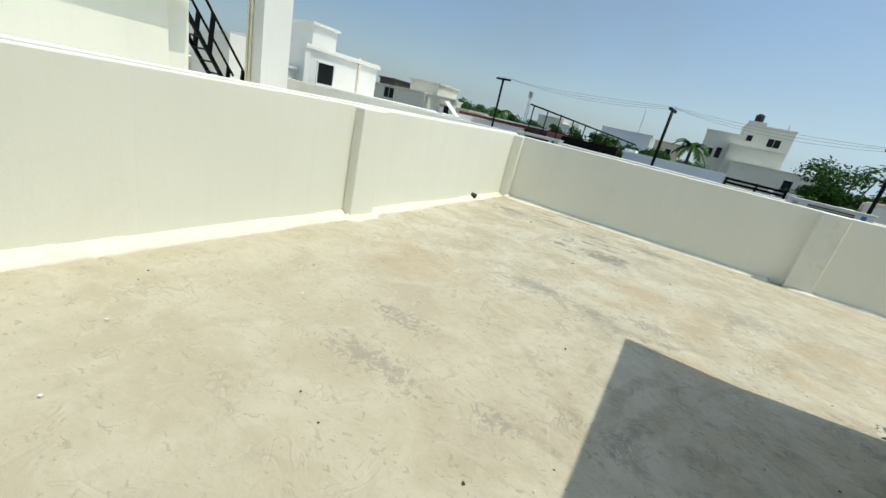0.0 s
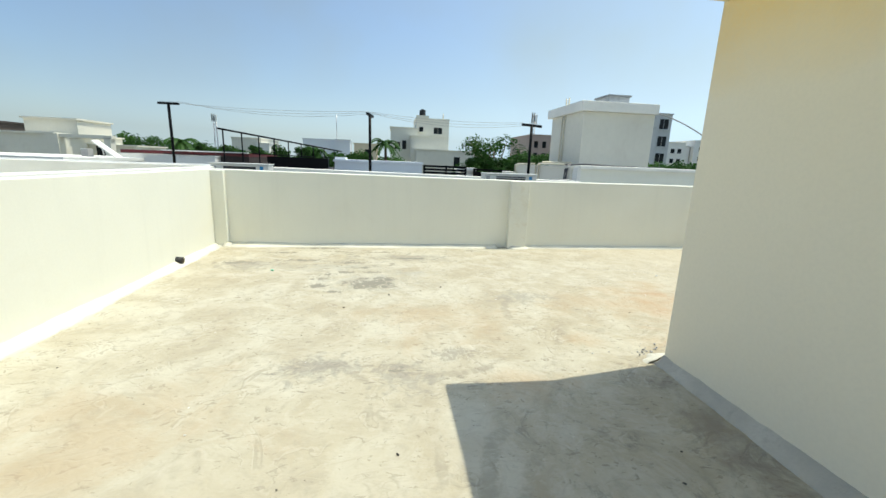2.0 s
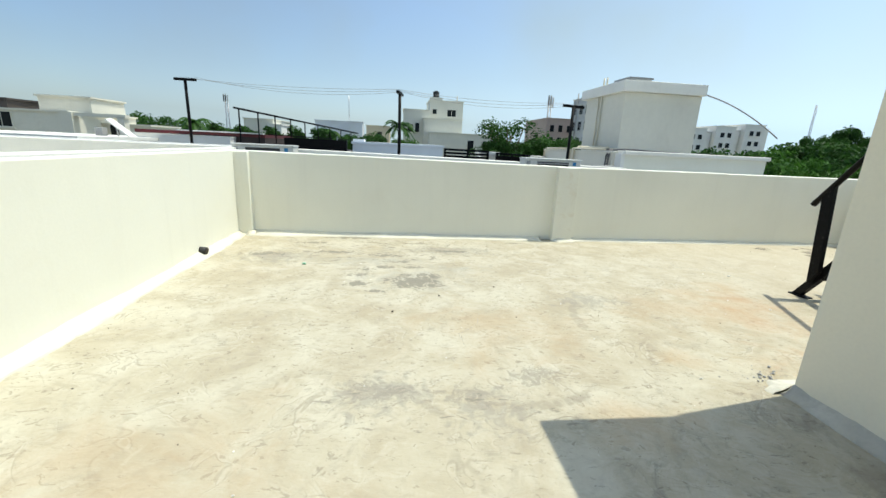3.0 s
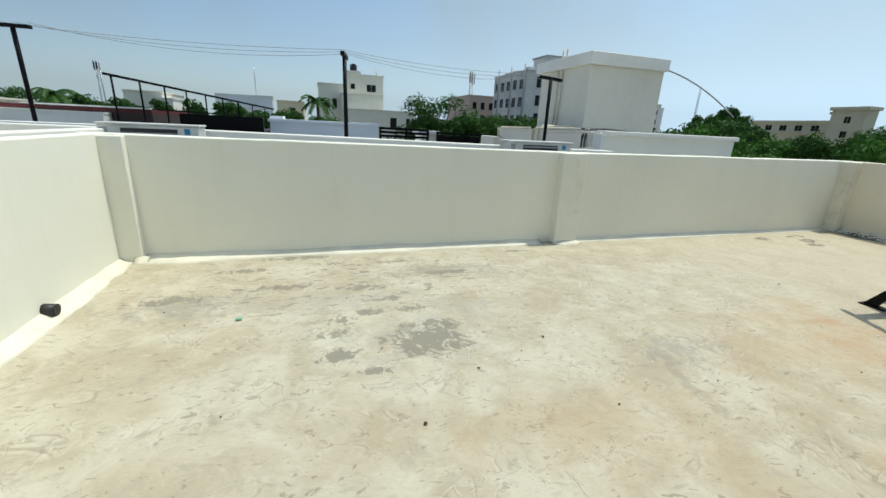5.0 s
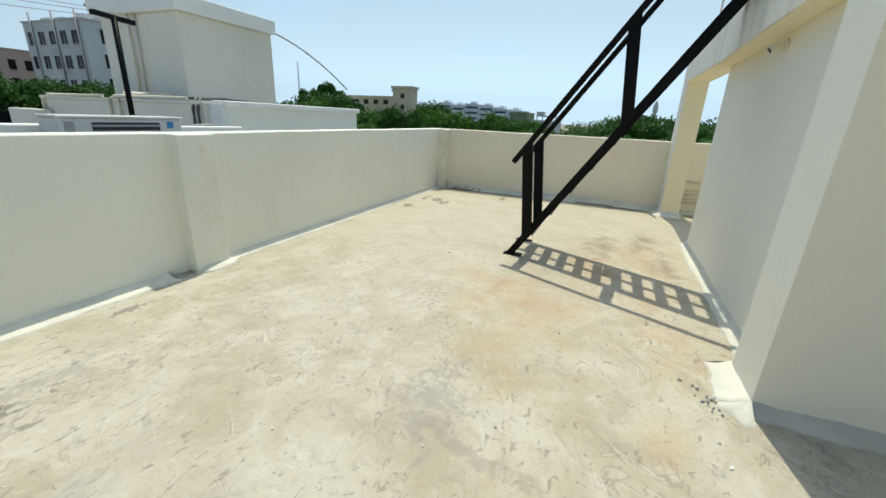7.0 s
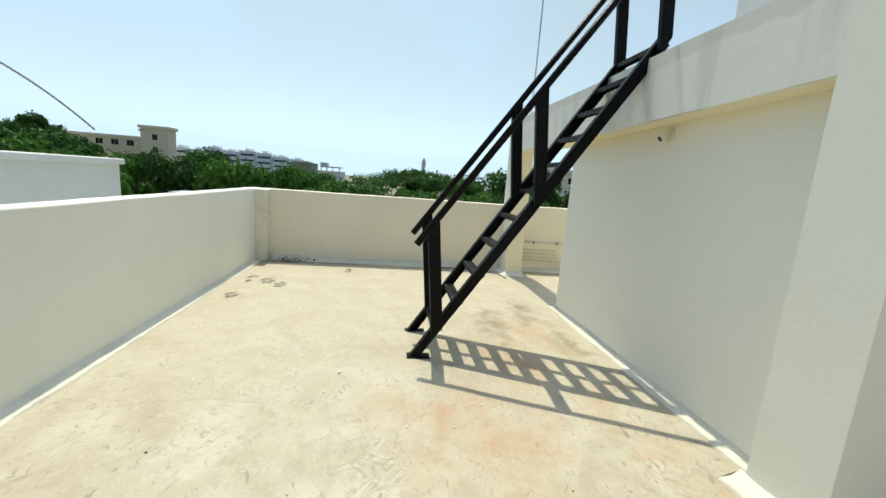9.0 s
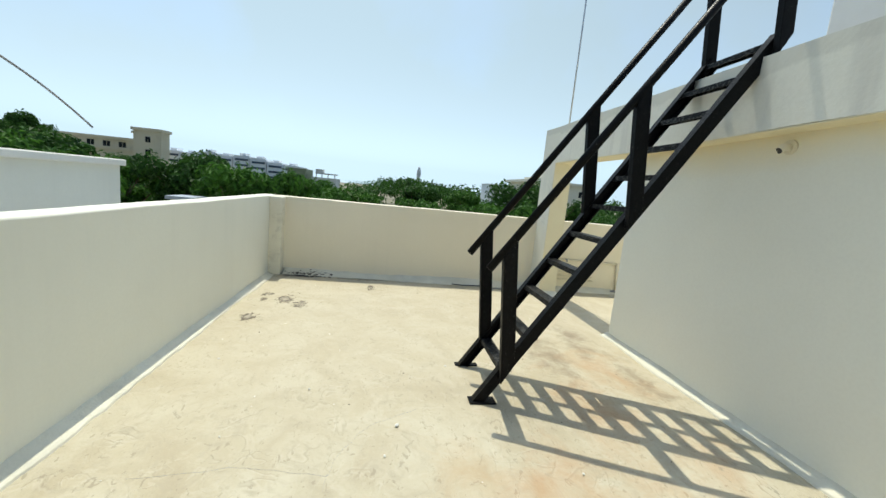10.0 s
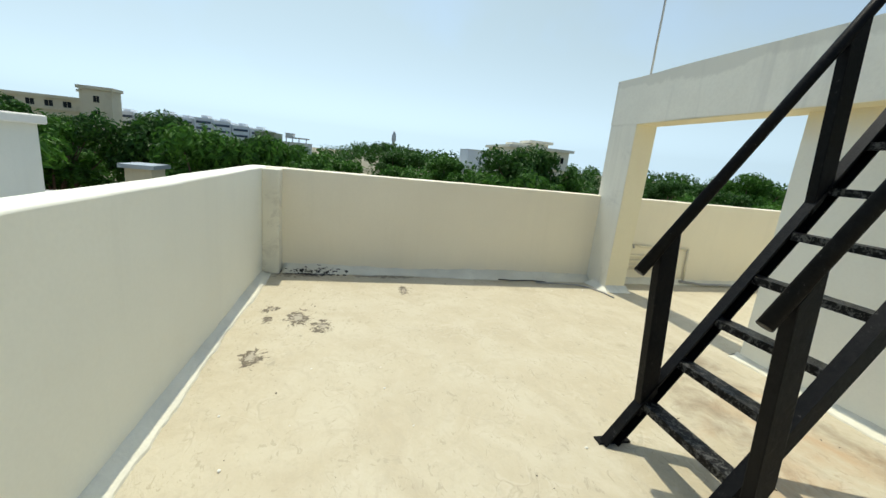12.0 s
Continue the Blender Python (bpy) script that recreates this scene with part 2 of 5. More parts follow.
def floor_material():
    """Cream waterproof coat on a cement roof: trowel marks, grey wear, peeled patches, rust-brown stains."""
    m, ns, ln, b = nodes_of("cream_roof_coating")
    pos = ns.new("ShaderNodeNewGeometry").outputs["Position"]
    n_big = noise_node(ns, ln, pos, 0.55, 6, 0.6, 0.4)
    n_mid = noise_node(ns, ln, pos, 2.3, 6, 0.58, 0.7)
    n_fine = noise_node(ns, ln, pos, 38, 4, 0.6)
    mp = ns.new("ShaderNodeMapping")
    mp.inputs["Rotation"].default_value = (0, 0, 0.5)
    mp.inputs["Scale"].default_value = (2.4, 4.2, 1)
    ln.new(pos, mp.inputs[0])
    trowel = noise_node(ns, ln, mp.outputs[0], 1.5, 8, 0.62, 3.2)
    scratch = noise_node(ns, ln, mp.outputs[0], 4.2, 8, 0.64, 1.6)
    c = mix(ns, ln, ramp(ns, ln, n_big, 0.35, 0.62), (0.432, 0.378, 0.262), (0.490, 0.452, 0.340))
    c = mix(ns, ln, ramp(ns, ln, n_mid, 0.49, 0.62, 0, 0.6), c, (0.565, 0.535, 0.42))
    c = mix(ns, ln, ramp(ns, ln, n_mid, 0.48, 0.36, 0, 0.6), c, (0.375, 0.318, 0.215))
    smudge = noise_node(ns, ln, pos, 5.5, 7, 0.66, 1.4)
    c = mix(ns, ln, ramp(ns, ln, smudge, 0.53, 0.66, 0, 0.5), c, (0.35, 0.31, 0.235))
    c = mix(ns, ln, ramp(ns, ln, smudge, 0.44, 0.34, 0, 0.4), c, (0.57, 0.54, 0.43))
    c = mix(ns, ln, ramp(ns, ln, trowel, 0.57, 0.66, 0, 0.45), c, (0.36, 0.315, 0.23))
    c = mix(ns, ln, ramp(ns, ln, trowel, 0.43, 0.36, 0, 0.22), c, (0.545, 0.515, 0.41))
    c = mix(ns, ln, ramp(ns, ln, scratch, 0.605, 0.63, 0, 0.65), c, (0.24, 0.205, 0.15))
    c = mix(ns, ln, ramp(ns, ln, n_fine, 0.57, 0.72, 0, 0.22), c, (0.33, 0.29, 0.21))
    # broken arcs left by the trowel: a lit ridge beside a dark groove
    gate = noise_node(ns, ln, pos, 2.6, 4, 0.6)
    arcs = None
    for sc, ds in ((1.5, 1.6), (3.1, 1.1)):
        arc = calc(ns, ln, "SUBTRACT", noise_node(ns, ln, pos, sc, 3, 0.5, ds), 0.5)
        shown = ramp(ns, ln, gate, 0.50, 0.60)
        groove = calc(ns, ln, "MULTIPLY", ramp(ns, ln, calc(ns, ln, "ABSOLUTE", arc, 0.0), 0.012, 0.002), shown)
        ridge = calc(ns, ln, "MULTIPLY", ramp(ns, ln, calc(ns, ln, "ABSOLUTE", calc(ns, ln, "SUBTRACT", arc, 0.022), 0.0), 0.016, 0.002), shown)
        c = mix(ns, ln, calc(ns, ln, "MULTIPLY", groove, 0.5), c, (0.29, 0.255, 0.19))
        c = mix(ns, ln, calc(ns, ln, "MULTIPLY", ridge, 0.22), c, (0.66, 0.63, 0.52))
        arcs = groove if arcs is None else calc(ns, ln, "ADD", arcs, groove)

    def field(shape, places):
        key = "wear_%d" % len(FIELDS)
        FIELDS[key] = (shape, places)
        at = ns.new("ShaderNodeAttribute")
        at.attribute_name = key
        return at.outputs["Fac"]

    def spots(c, places, col, edge, amount, scale, detail=8, ragged=5.0, swirl=0.5):
        n = noise_node(ns, ln, pos, scale, detail, 0.7, swirl)
        d = calc(ns, ln, "ADD", field(oval_distance, places), calc(ns, ln, "MULTIPLY", calc(ns, ln, "SUBTRACT", n, 0.5), ragged))
        return mix(ns, ln, ramp(ns, ln, d, 1.0, 1.0 - edge, 0, amount), c, col)

    # long dark sweeps of the trowel beside the stair room
    sweep = calc(ns, ln, "ABSOLUTE", calc(ns, ln, "SUBTRACT", noise_node(ns, ln, pos, 1.3, 10, 0.70, 1.6), 0.5), 0.0)
    near = ramp(ns, ln, field(oval_distance, [(0.7, 3.6, 1.5, 1.9)]), 1.0, 0.6)
    c = mix(ns, ln, calc(ns, ln, "MULTIPLY", ramp(ns, ln, sweep, 0.028, 0.0, 0, 0.7), calc(ns, ln, "MULTIPLY", near, ramp(ns, ln, gate, 0.47, 0.60))), c, (0.24, 0.22, 0.175))
    c = mix(ns, ln, calc(ns, ln, "MULTIPLY", ramp(ns, ln, sweep, 0.04, 0.12, 0, 0.35), near), c, (0.60, 0.58, 0.48))
    # single wide strokes of the trowel
    wob = calc(ns, ln, "MULTIPLY", calc(ns, ln, "SUBTRACT", noise_node(ns, ln, pos, 7.0, 6, 0.65), 0.5), 2.4)
    stroke = ramp(ns, ln, calc(ns, ln, "ADD", field(arc_distance, ARCS), wob), 1.0, 0.6, 0, 0.62)
    c = mix(ns, ln, calc(ns, ln, "MULTIPLY", stroke, ramp(ns, ln, trowel, 0.38, 0.52, 0.35, 1.0)), c, (0.31, 0.275, 0.205))
    # the coat is newer, smoother and warmer towards the east
    sep = ns.new("ShaderNodeSeparateXYZ")
    ln.new(pos, sep.inputs[0])
    east = ramp(ns, ln, calc(ns, ln, "ADD", sep.outputs[0], calc(ns, ln, "MULTIPLY", n_big, 2.0)), 2.6, 5.2, 0, 0.52)
    c = mix(ns, ln, east, c, (0.490, 0.425, 0.300))
    south = calc(ns, ln, "MULTIPLY", ramp(ns, ln, calc(ns, ln, "SUBTRACT", sep.outputs[1], n_mid), 5.0, 3.2, 0, 0.4), ramp(ns, ln, sep.outputs[0], 0.2, -0.6))
    c = mix(ns, ln, south, c, (0.49, 0.44, 0.315))
    # soft rust-brown and ochre stains
    c = spots(c, [(2.8, 7.0, .35, .3), (2.45, 6.5, .40, .30), (2.2, 6.9, .3, .35), (1.85, 5.5, .30, .18), (1.1, 5.5, .3, .15), (0.5, 4.9, .4, .2)],
              (0.44, 0.31, 0.17), 1.4, 0.55, 2.6, 5, 4.2)
    c = spots(c, [(2.8, 5.5, .7, .32), (4.0, 5.5, .7, .35), (3.4, 5.9, .8, .40), (3.1, 5.3, .6, .16), (2.4, 6.2, .6, .5), (2.75, 6.6, .5, .4), (2.2, 5.3, .4, .15)], (0.43, 0.255, 0.125), 1.6, 0.7, 2.4, 5, 4.2)
    c = spots(c, [(4.4, 5.9, .6, .25), (4.7, 5.5, .5, .2), (3.9, 5.25, .6, .14), (5.0, 5.4, .4, .2)], (0.20, 0.15, 0.095), 1.4, 0.7, 4.5)
    c = spots(c, [(0.0, 6.0, .8, .5), (-0.68, 6.19, .25, .3), (1.8, 6.4, .6, .4), (-1.9, 4.6, .7, .5)], (0.42, 0.31, 0.18), 0.9, 0.45, 1.6)
    # soft grey wear
    c = spots(c, [(1.0, 6.62, .35, .2), (-0.94, 5.18, .3, .2), (-0.3, 5.0, .25, .18), (-0.3, 8.45, .5, .18), (-2.4, 8.0, .5, .25), (0.1, 8.5, .4, .12)],
              (0.27, 0.255, 0.215), 0.8, 0.5, 8.0, 10, 6.5, 1.2)
    c = spots(c, [(-0.66, 7.2, .65, .35), (-1.2, 7.9, .7, .25), (-0.2, 7.6, .4, .2)], (0.36, 0.345, 0.285), 1.2, 0.6, 6.0)
    # darker brown strip along the foot of the stair room's west wall
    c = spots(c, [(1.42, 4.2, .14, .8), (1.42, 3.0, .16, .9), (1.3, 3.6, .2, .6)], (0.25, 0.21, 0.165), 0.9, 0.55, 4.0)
    # small ragged dark marks on the open floor
    c = spots(c, [(0.95, 3.56, .16, .06), (0.62, 3.4, .12, .05), (1.12, 3.72, .12, .05), (0.9, 3.2, .2, .1)], (0.16, 0.14, 0.11), 0.6, 0.6, 12.0, 10, 8.0, 1.5)
    c = spots(c, [(-0.95, 5.2, .2, .09), (-0.38, 5.15, .16, .08), (0.04, 5.35, .18, .1), (-1.2, 3.15, .3, .1), (-1.35, 3.65, .2, .1), (-0.44, 3.27, .14, .05)], (0.27, 0.245, 0.195), 0.6, 0.6, 13.0, 10, 8.5, 1.5)
    # flakes where the coat is coming off
    fm = ns.new("ShaderNodeMapping")
    fm.inputs["Rotation"].default_value = (0, 0, 0.3)
    fm.inputs["Scale"].default_value = (4.0, 10.0, 1)
    ln.new(pos, fm.inputs[0])
    flake = noise_node(ns, ln, fm.outputs[0], 1.4, 9, 0.62, 0.6)
    for x, y, rx, ry, lo in ((-1.0, 8.3, 2.2, 0.9, 0.585), (-0.6, 5.1, 1.3, 0.5, 0.62), (0.6, 4.2, 1.6, 1.0, 0.66), (5.8, 8.8, 0.9, 0.4, 0.62), (2.3, 5.4, 0.8, 0.25, 0.60)):
        f = calc(ns, ln, "MULTIPLY", ramp(ns, ln, field(oval_distance, [(x, y, rx, ry)]), 1.0, 0.5), ramp(ns, ln, flake, lo, lo + 0.03, 0, 0.8))
        c = mix(ns, ln, f, c, (0.23, 0.21, 0.165))
    # peeled patches with crisp edges
    PEEL = (0.215, 0.20, 0.155)
    c = spots(c, [(-0.69, 7.14, .27, .19), (-1.28, 7.065, .14, .075)], PEEL, 0.3, 0.85, 9.0, 12, 6.0, 1.2)
    c = spots(c, [(-1.20, 7.55, .11, .06), (-1.29, 7.36, .10, .055), (-1.01, 7.65, .11, .06), (-0.79, 7.88, .07, .05), (-0.68, 7.64, .11, .06), (-0.53, 7.35, .14, .07), (-1.52, 9.08, .40, .06), (-1.26, 8.84, .14, .04), (-0.1, 8.4, .28, .05),
                  (-1.05, 8.15, .24, .05), (-1.7, 8.28, .26, .06), (-1.1, 6.85, .12, .03), (-0.6, 8.8, .2, .035), (-2.5, 8.15, .25, .07), (0.9, 8.95, .14, .035), (-2.1, 8.75, .22, .05)],
              PEEL, 0.35, 0.8, 12.0, 12, 7.0, 1.2)
    NE = [(5.84, 8.72, .12, .09), (5.67, 8.5, .12, .08), (6.02, 8.97, .08, .05), (5.15, 8.92, .11, .07), (6.6, 7.72, .12, .05), (5.78, 8.95, .06, .04)]
    c = spots(c, NE, (0.10, 0.08, 0.055), 0.2, 0.95, 12.0, 12, 5.5, 1.0)
    c = spots(c, [(x, y, rx * 0.55, ry * 0.55) for x, y, rx, ry in NE], (0.40, 0.36, 0.28), 0.2, 0.9, 12.0, 12, 5.5, 1.0)
    c = spots(c, [(7.10, 8.85, .12, .35), (7.1, 7.9, .06, .5)], (0.13, 0.105, 0.075), 0.5, 0.75, 11.0, 10)
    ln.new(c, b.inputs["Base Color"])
    b.inputs["Roughness"].default_value = 0.82
    h = calc(ns, ln, "ADD", calc(ns, ln, "MULTIPLY", trowel, 1.0), calc(ns, ln, "MULTIPLY", n_fine, 0.35))
    h = calc(ns, ln, "SUBTRACT", h, calc(ns, ln, "MULTIPLY", arcs, 0.12))
    bump(ns, ln, b, h, 0.42, 0.028)
    return m


BLACK, GLASS, FLOOR = black_paint(), glass_dark(), floor_material()
TREAD = black_paint("dusty_scuffed_black_paint", 0.50, 0.5)
LEAF = leaf_material("broad_green_leaves", (0.015, 0.056, 0.009), (0.085, 0.215, 0.030))
LEAF_DARK = leaf_material("dark_green_leaves", (0.011, 0.042, 0.009), (0.056, 0.145, 0.025))
LEAF_DRY = leaf_material("dry_olive_leaves", (0.10, 0.10, 0.035), (0.20, 0.18, 0.07))


# ---- building helpers ----
def box(bm, a, b, bevel=0.0):
    r = bmesh.ops.create_cube(bm, size=1)
    for v in r["verts"]:
        v.co = Vector([(a[i] + b[i]) / 2 + v.co[i] * (b[i] - a[i]) for i in range(3)])
    if bevel:
        es = list({e for v in r["verts"] for e in v.link_edges})
        bmesh.ops.bevel(bm, geom=es, offset=bevel, segments=2, affect="EDGES", profile=0.5)
    return bm


def cube(a, b, bevel=0.0):
    return box(bmesh.new(), a, b, bevel)


def beam_box(bm, p, q, w, h, up=(0, 0, 1)):
    """A bar from p to q, w wide and h deep."""
    p, q = Vector(p), Vector(q)
    d = (q - p).normalized()
    s = d.cross(Vector(up)).normalized()
    u = s.cross(d)
    vs = [bm.verts.new(e + s * (i * w / 2) + u * (j * h / 2)) for e in (p, q) for i, j in ((-1, -1), (1, -1), (1, 1), (-1, 1))]
    for f in ((3, 2, 1, 0), (4, 5, 6, 7), (0, 1, 5, 4), (1, 2, 6, 5), (2, 3, 7, 6), (3, 0, 4, 7)):
        bm.faces.new([vs[k] for k in f])
    return bm


def tube(bm, pts, r, n=8, r2=None):
    pts = [Vector(p) for p in pts]
    rings = []
    for i, p in enumerate(pts):
        d = (pts[min(i + 1, len(pts) - 1)] - pts[max(i - 1, 0)]).normalized()
        s = d.cross(Vector((0.3, 0.2, 1)) if abs(d.z) < 0.9 else Vector((1, 0, 0))).normalized()
        u = s.cross(d)
        rr = r if r2 is None else r + (r2 - r) * i / (len(pts) - 1)
        rings.append([bm.verts.new(p + rr * (math.cos(6.2832 * k / n) * s + math.sin(6.2832 * k / n) * u)) for k in range(n)])
    for a, b in zip(rings, rings[1:]):
        for k in range(n):
            bm.faces.new((a[k], a[(k + 1) % n], b[(k + 1) % n], b[k])).smooth = True
    bm.faces.new(rings[0][::-1])
    bm.faces.new(rings[-1])
    return bm


def link(name, bm, mat, parent=None, label=""):
    """One mesh object; bm in world metres, under a thing or a part, or on its own."""
    me = bpy.data.meshes.new(name)
    bmesh.ops.recalc_face_normals(bm, faces=bm.faces)
    top = parent
    while top and top.parent:
        top = top.parent
    if top:
        bmesh.ops.translate(bm, verts=bm.verts, vec=-top.location)
    bm.to_mesh(me)
    bm.free()
    me.materials.append(mat)
    ob = new(name, me)
    if parent:
        ob.parent = parent
    if label:
        ob["label"] = label
    return ob


def part(name, bm, mat, parent, label=""):
    return link(name, bm, mat, parent, label)


def thing(name, loc, label, category, group="", kind=""):
    ob = new(name)
    ob.location = loc
    ob.empty_display_size = 0.1
    return tagged(ob, label, category, group, kind)


def structure(name, bm, mat, label=""):
    return tagged(link(name, bm, mat), label, "", "", "structure")


def nz(x, y=0.0, z=0.0):
    return noise.noise(Vector((x, y, z)))


# ---- the roof terrace ----
GROUND_Z = -6.6
W, N, E, S = -3.225, 9.268, 7.25, -5.0      # inner faces of the parapets
TOP = 1.2

xs = np.arange(W - 0.1, E + 0.15, 0.035)
ys = np.concatenate([np.arange(S - 0.1, 1.2, 0.25), np.arange(1.2, N + 0.15, 0.035)])
GX, GY = [a.ravel() for a in np.meshgrid(xs, ys, indexing="ij")]
ny = len(ys)
quad = (np.arange(len(xs) - 1)[:, None] * ny + np.arange(ny - 1)[None, :]).ravel()
me = bpy.data.meshes.new("floor")
me.from_pydata([(x, y, 0.004 * nz(x * 1.3, y * 1.3) + 0.0015 * nz(x * 7, y * 7)) for x, y in zip(GX.tolist(), GY.tolist())], [], np.stack([quad, quad + ny, quad + ny + 1, quad + 1], 1).tolist())
me.shade_smooth()
me.materials.append(FLOOR)
for key, (shape, places) in FIELDS.items():
    me.attributes.new(key, "FLOAT", "POINT").data.foreach_set("value", shape(GX, GY, places))
tagged(new("floor", me), "cream coated flat roof floor with peeled grey patches", kind="structure")
structure("roof_slab", cube((W - 0.2, S - 0.2, -0.25), (E + 0.18, N + 0.18, -0.03)), CEMENT, "grey concrete roof slab under the terrace")
structure("house_wall", cube((W - 0.19, S - 0.19, GROUND_Z), (E + 0.17, N + 0.17, -0.25)), CREAM, "cream painted house walls below the terrace")


def top_drift(x):
    """The parapet top falls a few centimetres from the west side to the east side."""
    return 0.02 - 0.04 * min(max((x - W) / 4.8, 0.0), 1.0)


def parapet(name, a, b, label, mat=CREAM):
    """A plastered wall swept along its length, with a rounded, slightly uneven top."""
    along = 0 if b[0] - a[0] > b[1] - a[1] else 1
    c0, c1, top = a[1 - along], b[1 - along], b[2]
    sec = [(c0, a[2]), (c0, top - 0.014), (c0 + 0.004, top - 0.004), (c0 + 0.014, top), (c1 - 0.014, top), (c1 - 0.004, top - 0.004), (c1, top - 0.014), (c1, a[2])]
    n = int((b[along] - a[along]) / 0.12)
    bm = bmesh.new()
    rings = []
    for i in range(n + 1):
        s = a[along] + (b[along] - a[along]) * i / n
        ring = []
        for c, z in sec:
            if z > 0.5:
                c += 0.004 * nz(s * 1.9, c * 3, 3) + 0.0025 * nz(s * 7, c * 3, 5)
                z += 0.006 * nz(s * 1.1, 2.0) + 0.003 * nz(s * 5, c * 9) + top_drift(s if along == 0 else c)
            ring.append(bm.verts.new((s, c, z) if along == 0 else (c, s, z)))
        rings.append(ring)
    for r0, r1 in zip(rings, rings[1:]):
        for k in range(8):
            bm.faces.new((r0[k], r0[(k + 1) % 8], r1[(k + 1) % 8], r1[k])).smooth = k in (1, 2, 4, 5)
    bm.faces.new(rings[0])
    bm.faces.new(rings[-1])
    return structure(name, bm, mat, label)


parapet("wall_west", (W - 0.12, S, -0.03), (W, N, TOP), "sunlit cream plastered parapet wall")
parapet("wall_north", (W - 0.2, N, -0.03), (E + 0.18, N + 0.18, TOP), "shaded cream plastered parapet wall")
parapet("wall_east", (E, S, -0.03), (E + 0.18, N, TOP), "warm cream plastered parapet wall towards the trees", CREAM_E)
parapet("wall_south", (W - 0.2, S - 0.2, -0.03), (E + 0.18, S, TOP), "cream plastered parapet wall")
structure("trim_nw_pilaster", cube((W - 0.01, N - 0.08, 0), (-3.033, N + 0.02, TOP + 0.006), 0.012), CREAM, "narrow cream corner pilaster")
structure("trim_north_pilaster", cube((1.593, N - 0.115, 0), (1.93, N + 0.02, TOP - 0.026), 0.012), surface("rust_stained_cream_paint", (0.80, 0.79, 0.68), 0.75, var=0.04, big=1.3, fine=45, relief=0.12, stain=(0.60, 0.49, 0.30), amount=0.32, streaks=0.03), "cream pilaster with a faint brown stain")
structure("trim_west_pilaster", cube((W - 0.02, 4.85, 0), (W + 0.122, 5.23, TOP + 0.006), 0.012), CREAM, "cream pilaster on the parapet")
DAMP = surface("damp_stained_cream_paint", (0.80, 0.76, 0.62), 0.8, var=0.06, big=2.5, fine=40, relief=0.2, stain=(0.34, 0.30, 0.23), amount=0.4, streaks=0.12)
structure("trim_ne_pilaster", cube((7.06, 9.09, 0), (E + 0.02, N + 0.001, TOP - 0.03), 0.012), DAMP, "cream corner pilaster with dark damp stains")


def fillet(name, p, q, inward, w=0.13, h=0.07, seed=0.0, mat=None, taper=0.0):
    """A sloped cement fillet along the foot of a wall, with an uneven edge."""
    bm = bmesh.new()
    p, q, inward = Vector(p), Vector(q), Vector(inward)
    n = max(int((q - p).length / 0.05), 2)
    rows = []
    for i in range(n + 1):
        c = p.lerp(q, i / n)
        k = 1 + 0.30 * nz(c.x * 0.9 + seed, c.y * 0.9) + 0.16 * nz(c.x * 5 + seed, c.y * 5) + 0.10 * nz(c.x * 17, c.y * 17 + seed)
        if taper:
            k *= min(1.0, 0.2 + 0.8 * min(i, n - i) * (q - p).length / n / taper)
        prof = ((-0.004, h * k), (0.006, h * k), (w * k * 0.45, h * k * 0.42), (w * k * 0.93, 0.011), (w * k, -0.006))
        rows.append([bm.verts.new(c + inward * a + Vector((0, 0, b))) for a, b in prof])
    for a, b in zip(rows, rows[1:]):
        for k in range(4):
            bm.faces.new((a[k], a[k + 1], b[k + 1], b[k])).smooth = k < 3
    bm.faces.new(rows[0])
    bm.faces.new(rows[-1][::-1])
    return structure(name, bm, mat or FILLET, "uneven cream cement fillet along the wall foot")


fillet("baseboard_west_a", (W, S, 0), (W, 4.87, 0), (1, 0, 0), 0.13, 0.075, 1)
fillet("baseboard_west_b", (W + 0.085, 4.74, 0), (W + 0.085, 5.36, 0), (1, 0, 0), 0.16, 0.07, 2, taper=0.14)
fillet("baseboard_west_c", (W, 5.2, 0), (W, N - 0.07, 0), (1, 0, 0), 0.125, 0.055, 3)
fillet("baseboard_north_a", (-3.1, N - 0.07, 0), (-2.98, N - 0.07, 0), (0, -1, 0), 0.10, 0.06, 4)
fillet("baseboard_north_b", (-3.03, N, 0), (1.42, N, 0), (0, -1, 0), 0.15, 0.05, 5)
fillet("baseboard_north_c", (1.58, N - 0.10, 0), (2.0, N - 0.10, 0), (0, -1, 0), 0.11, 0.05, 6, taper=0.08)
fillet("baseboard_north_d", (1.93, N, 0), (7.06, N, 0), (0, -1, 0), 0.105, 0.04, 7)
fillet("baseboard_east_a", (E, S, 0), (E, 4.82, 0), (-1, 0, 0), 0.12, 0.06, 8)
fillet("baseboard_east_b", (E, 5.08, 0), (E, 9.07, 0), (-1, 0, 0), 0.14, 0.08, 9)

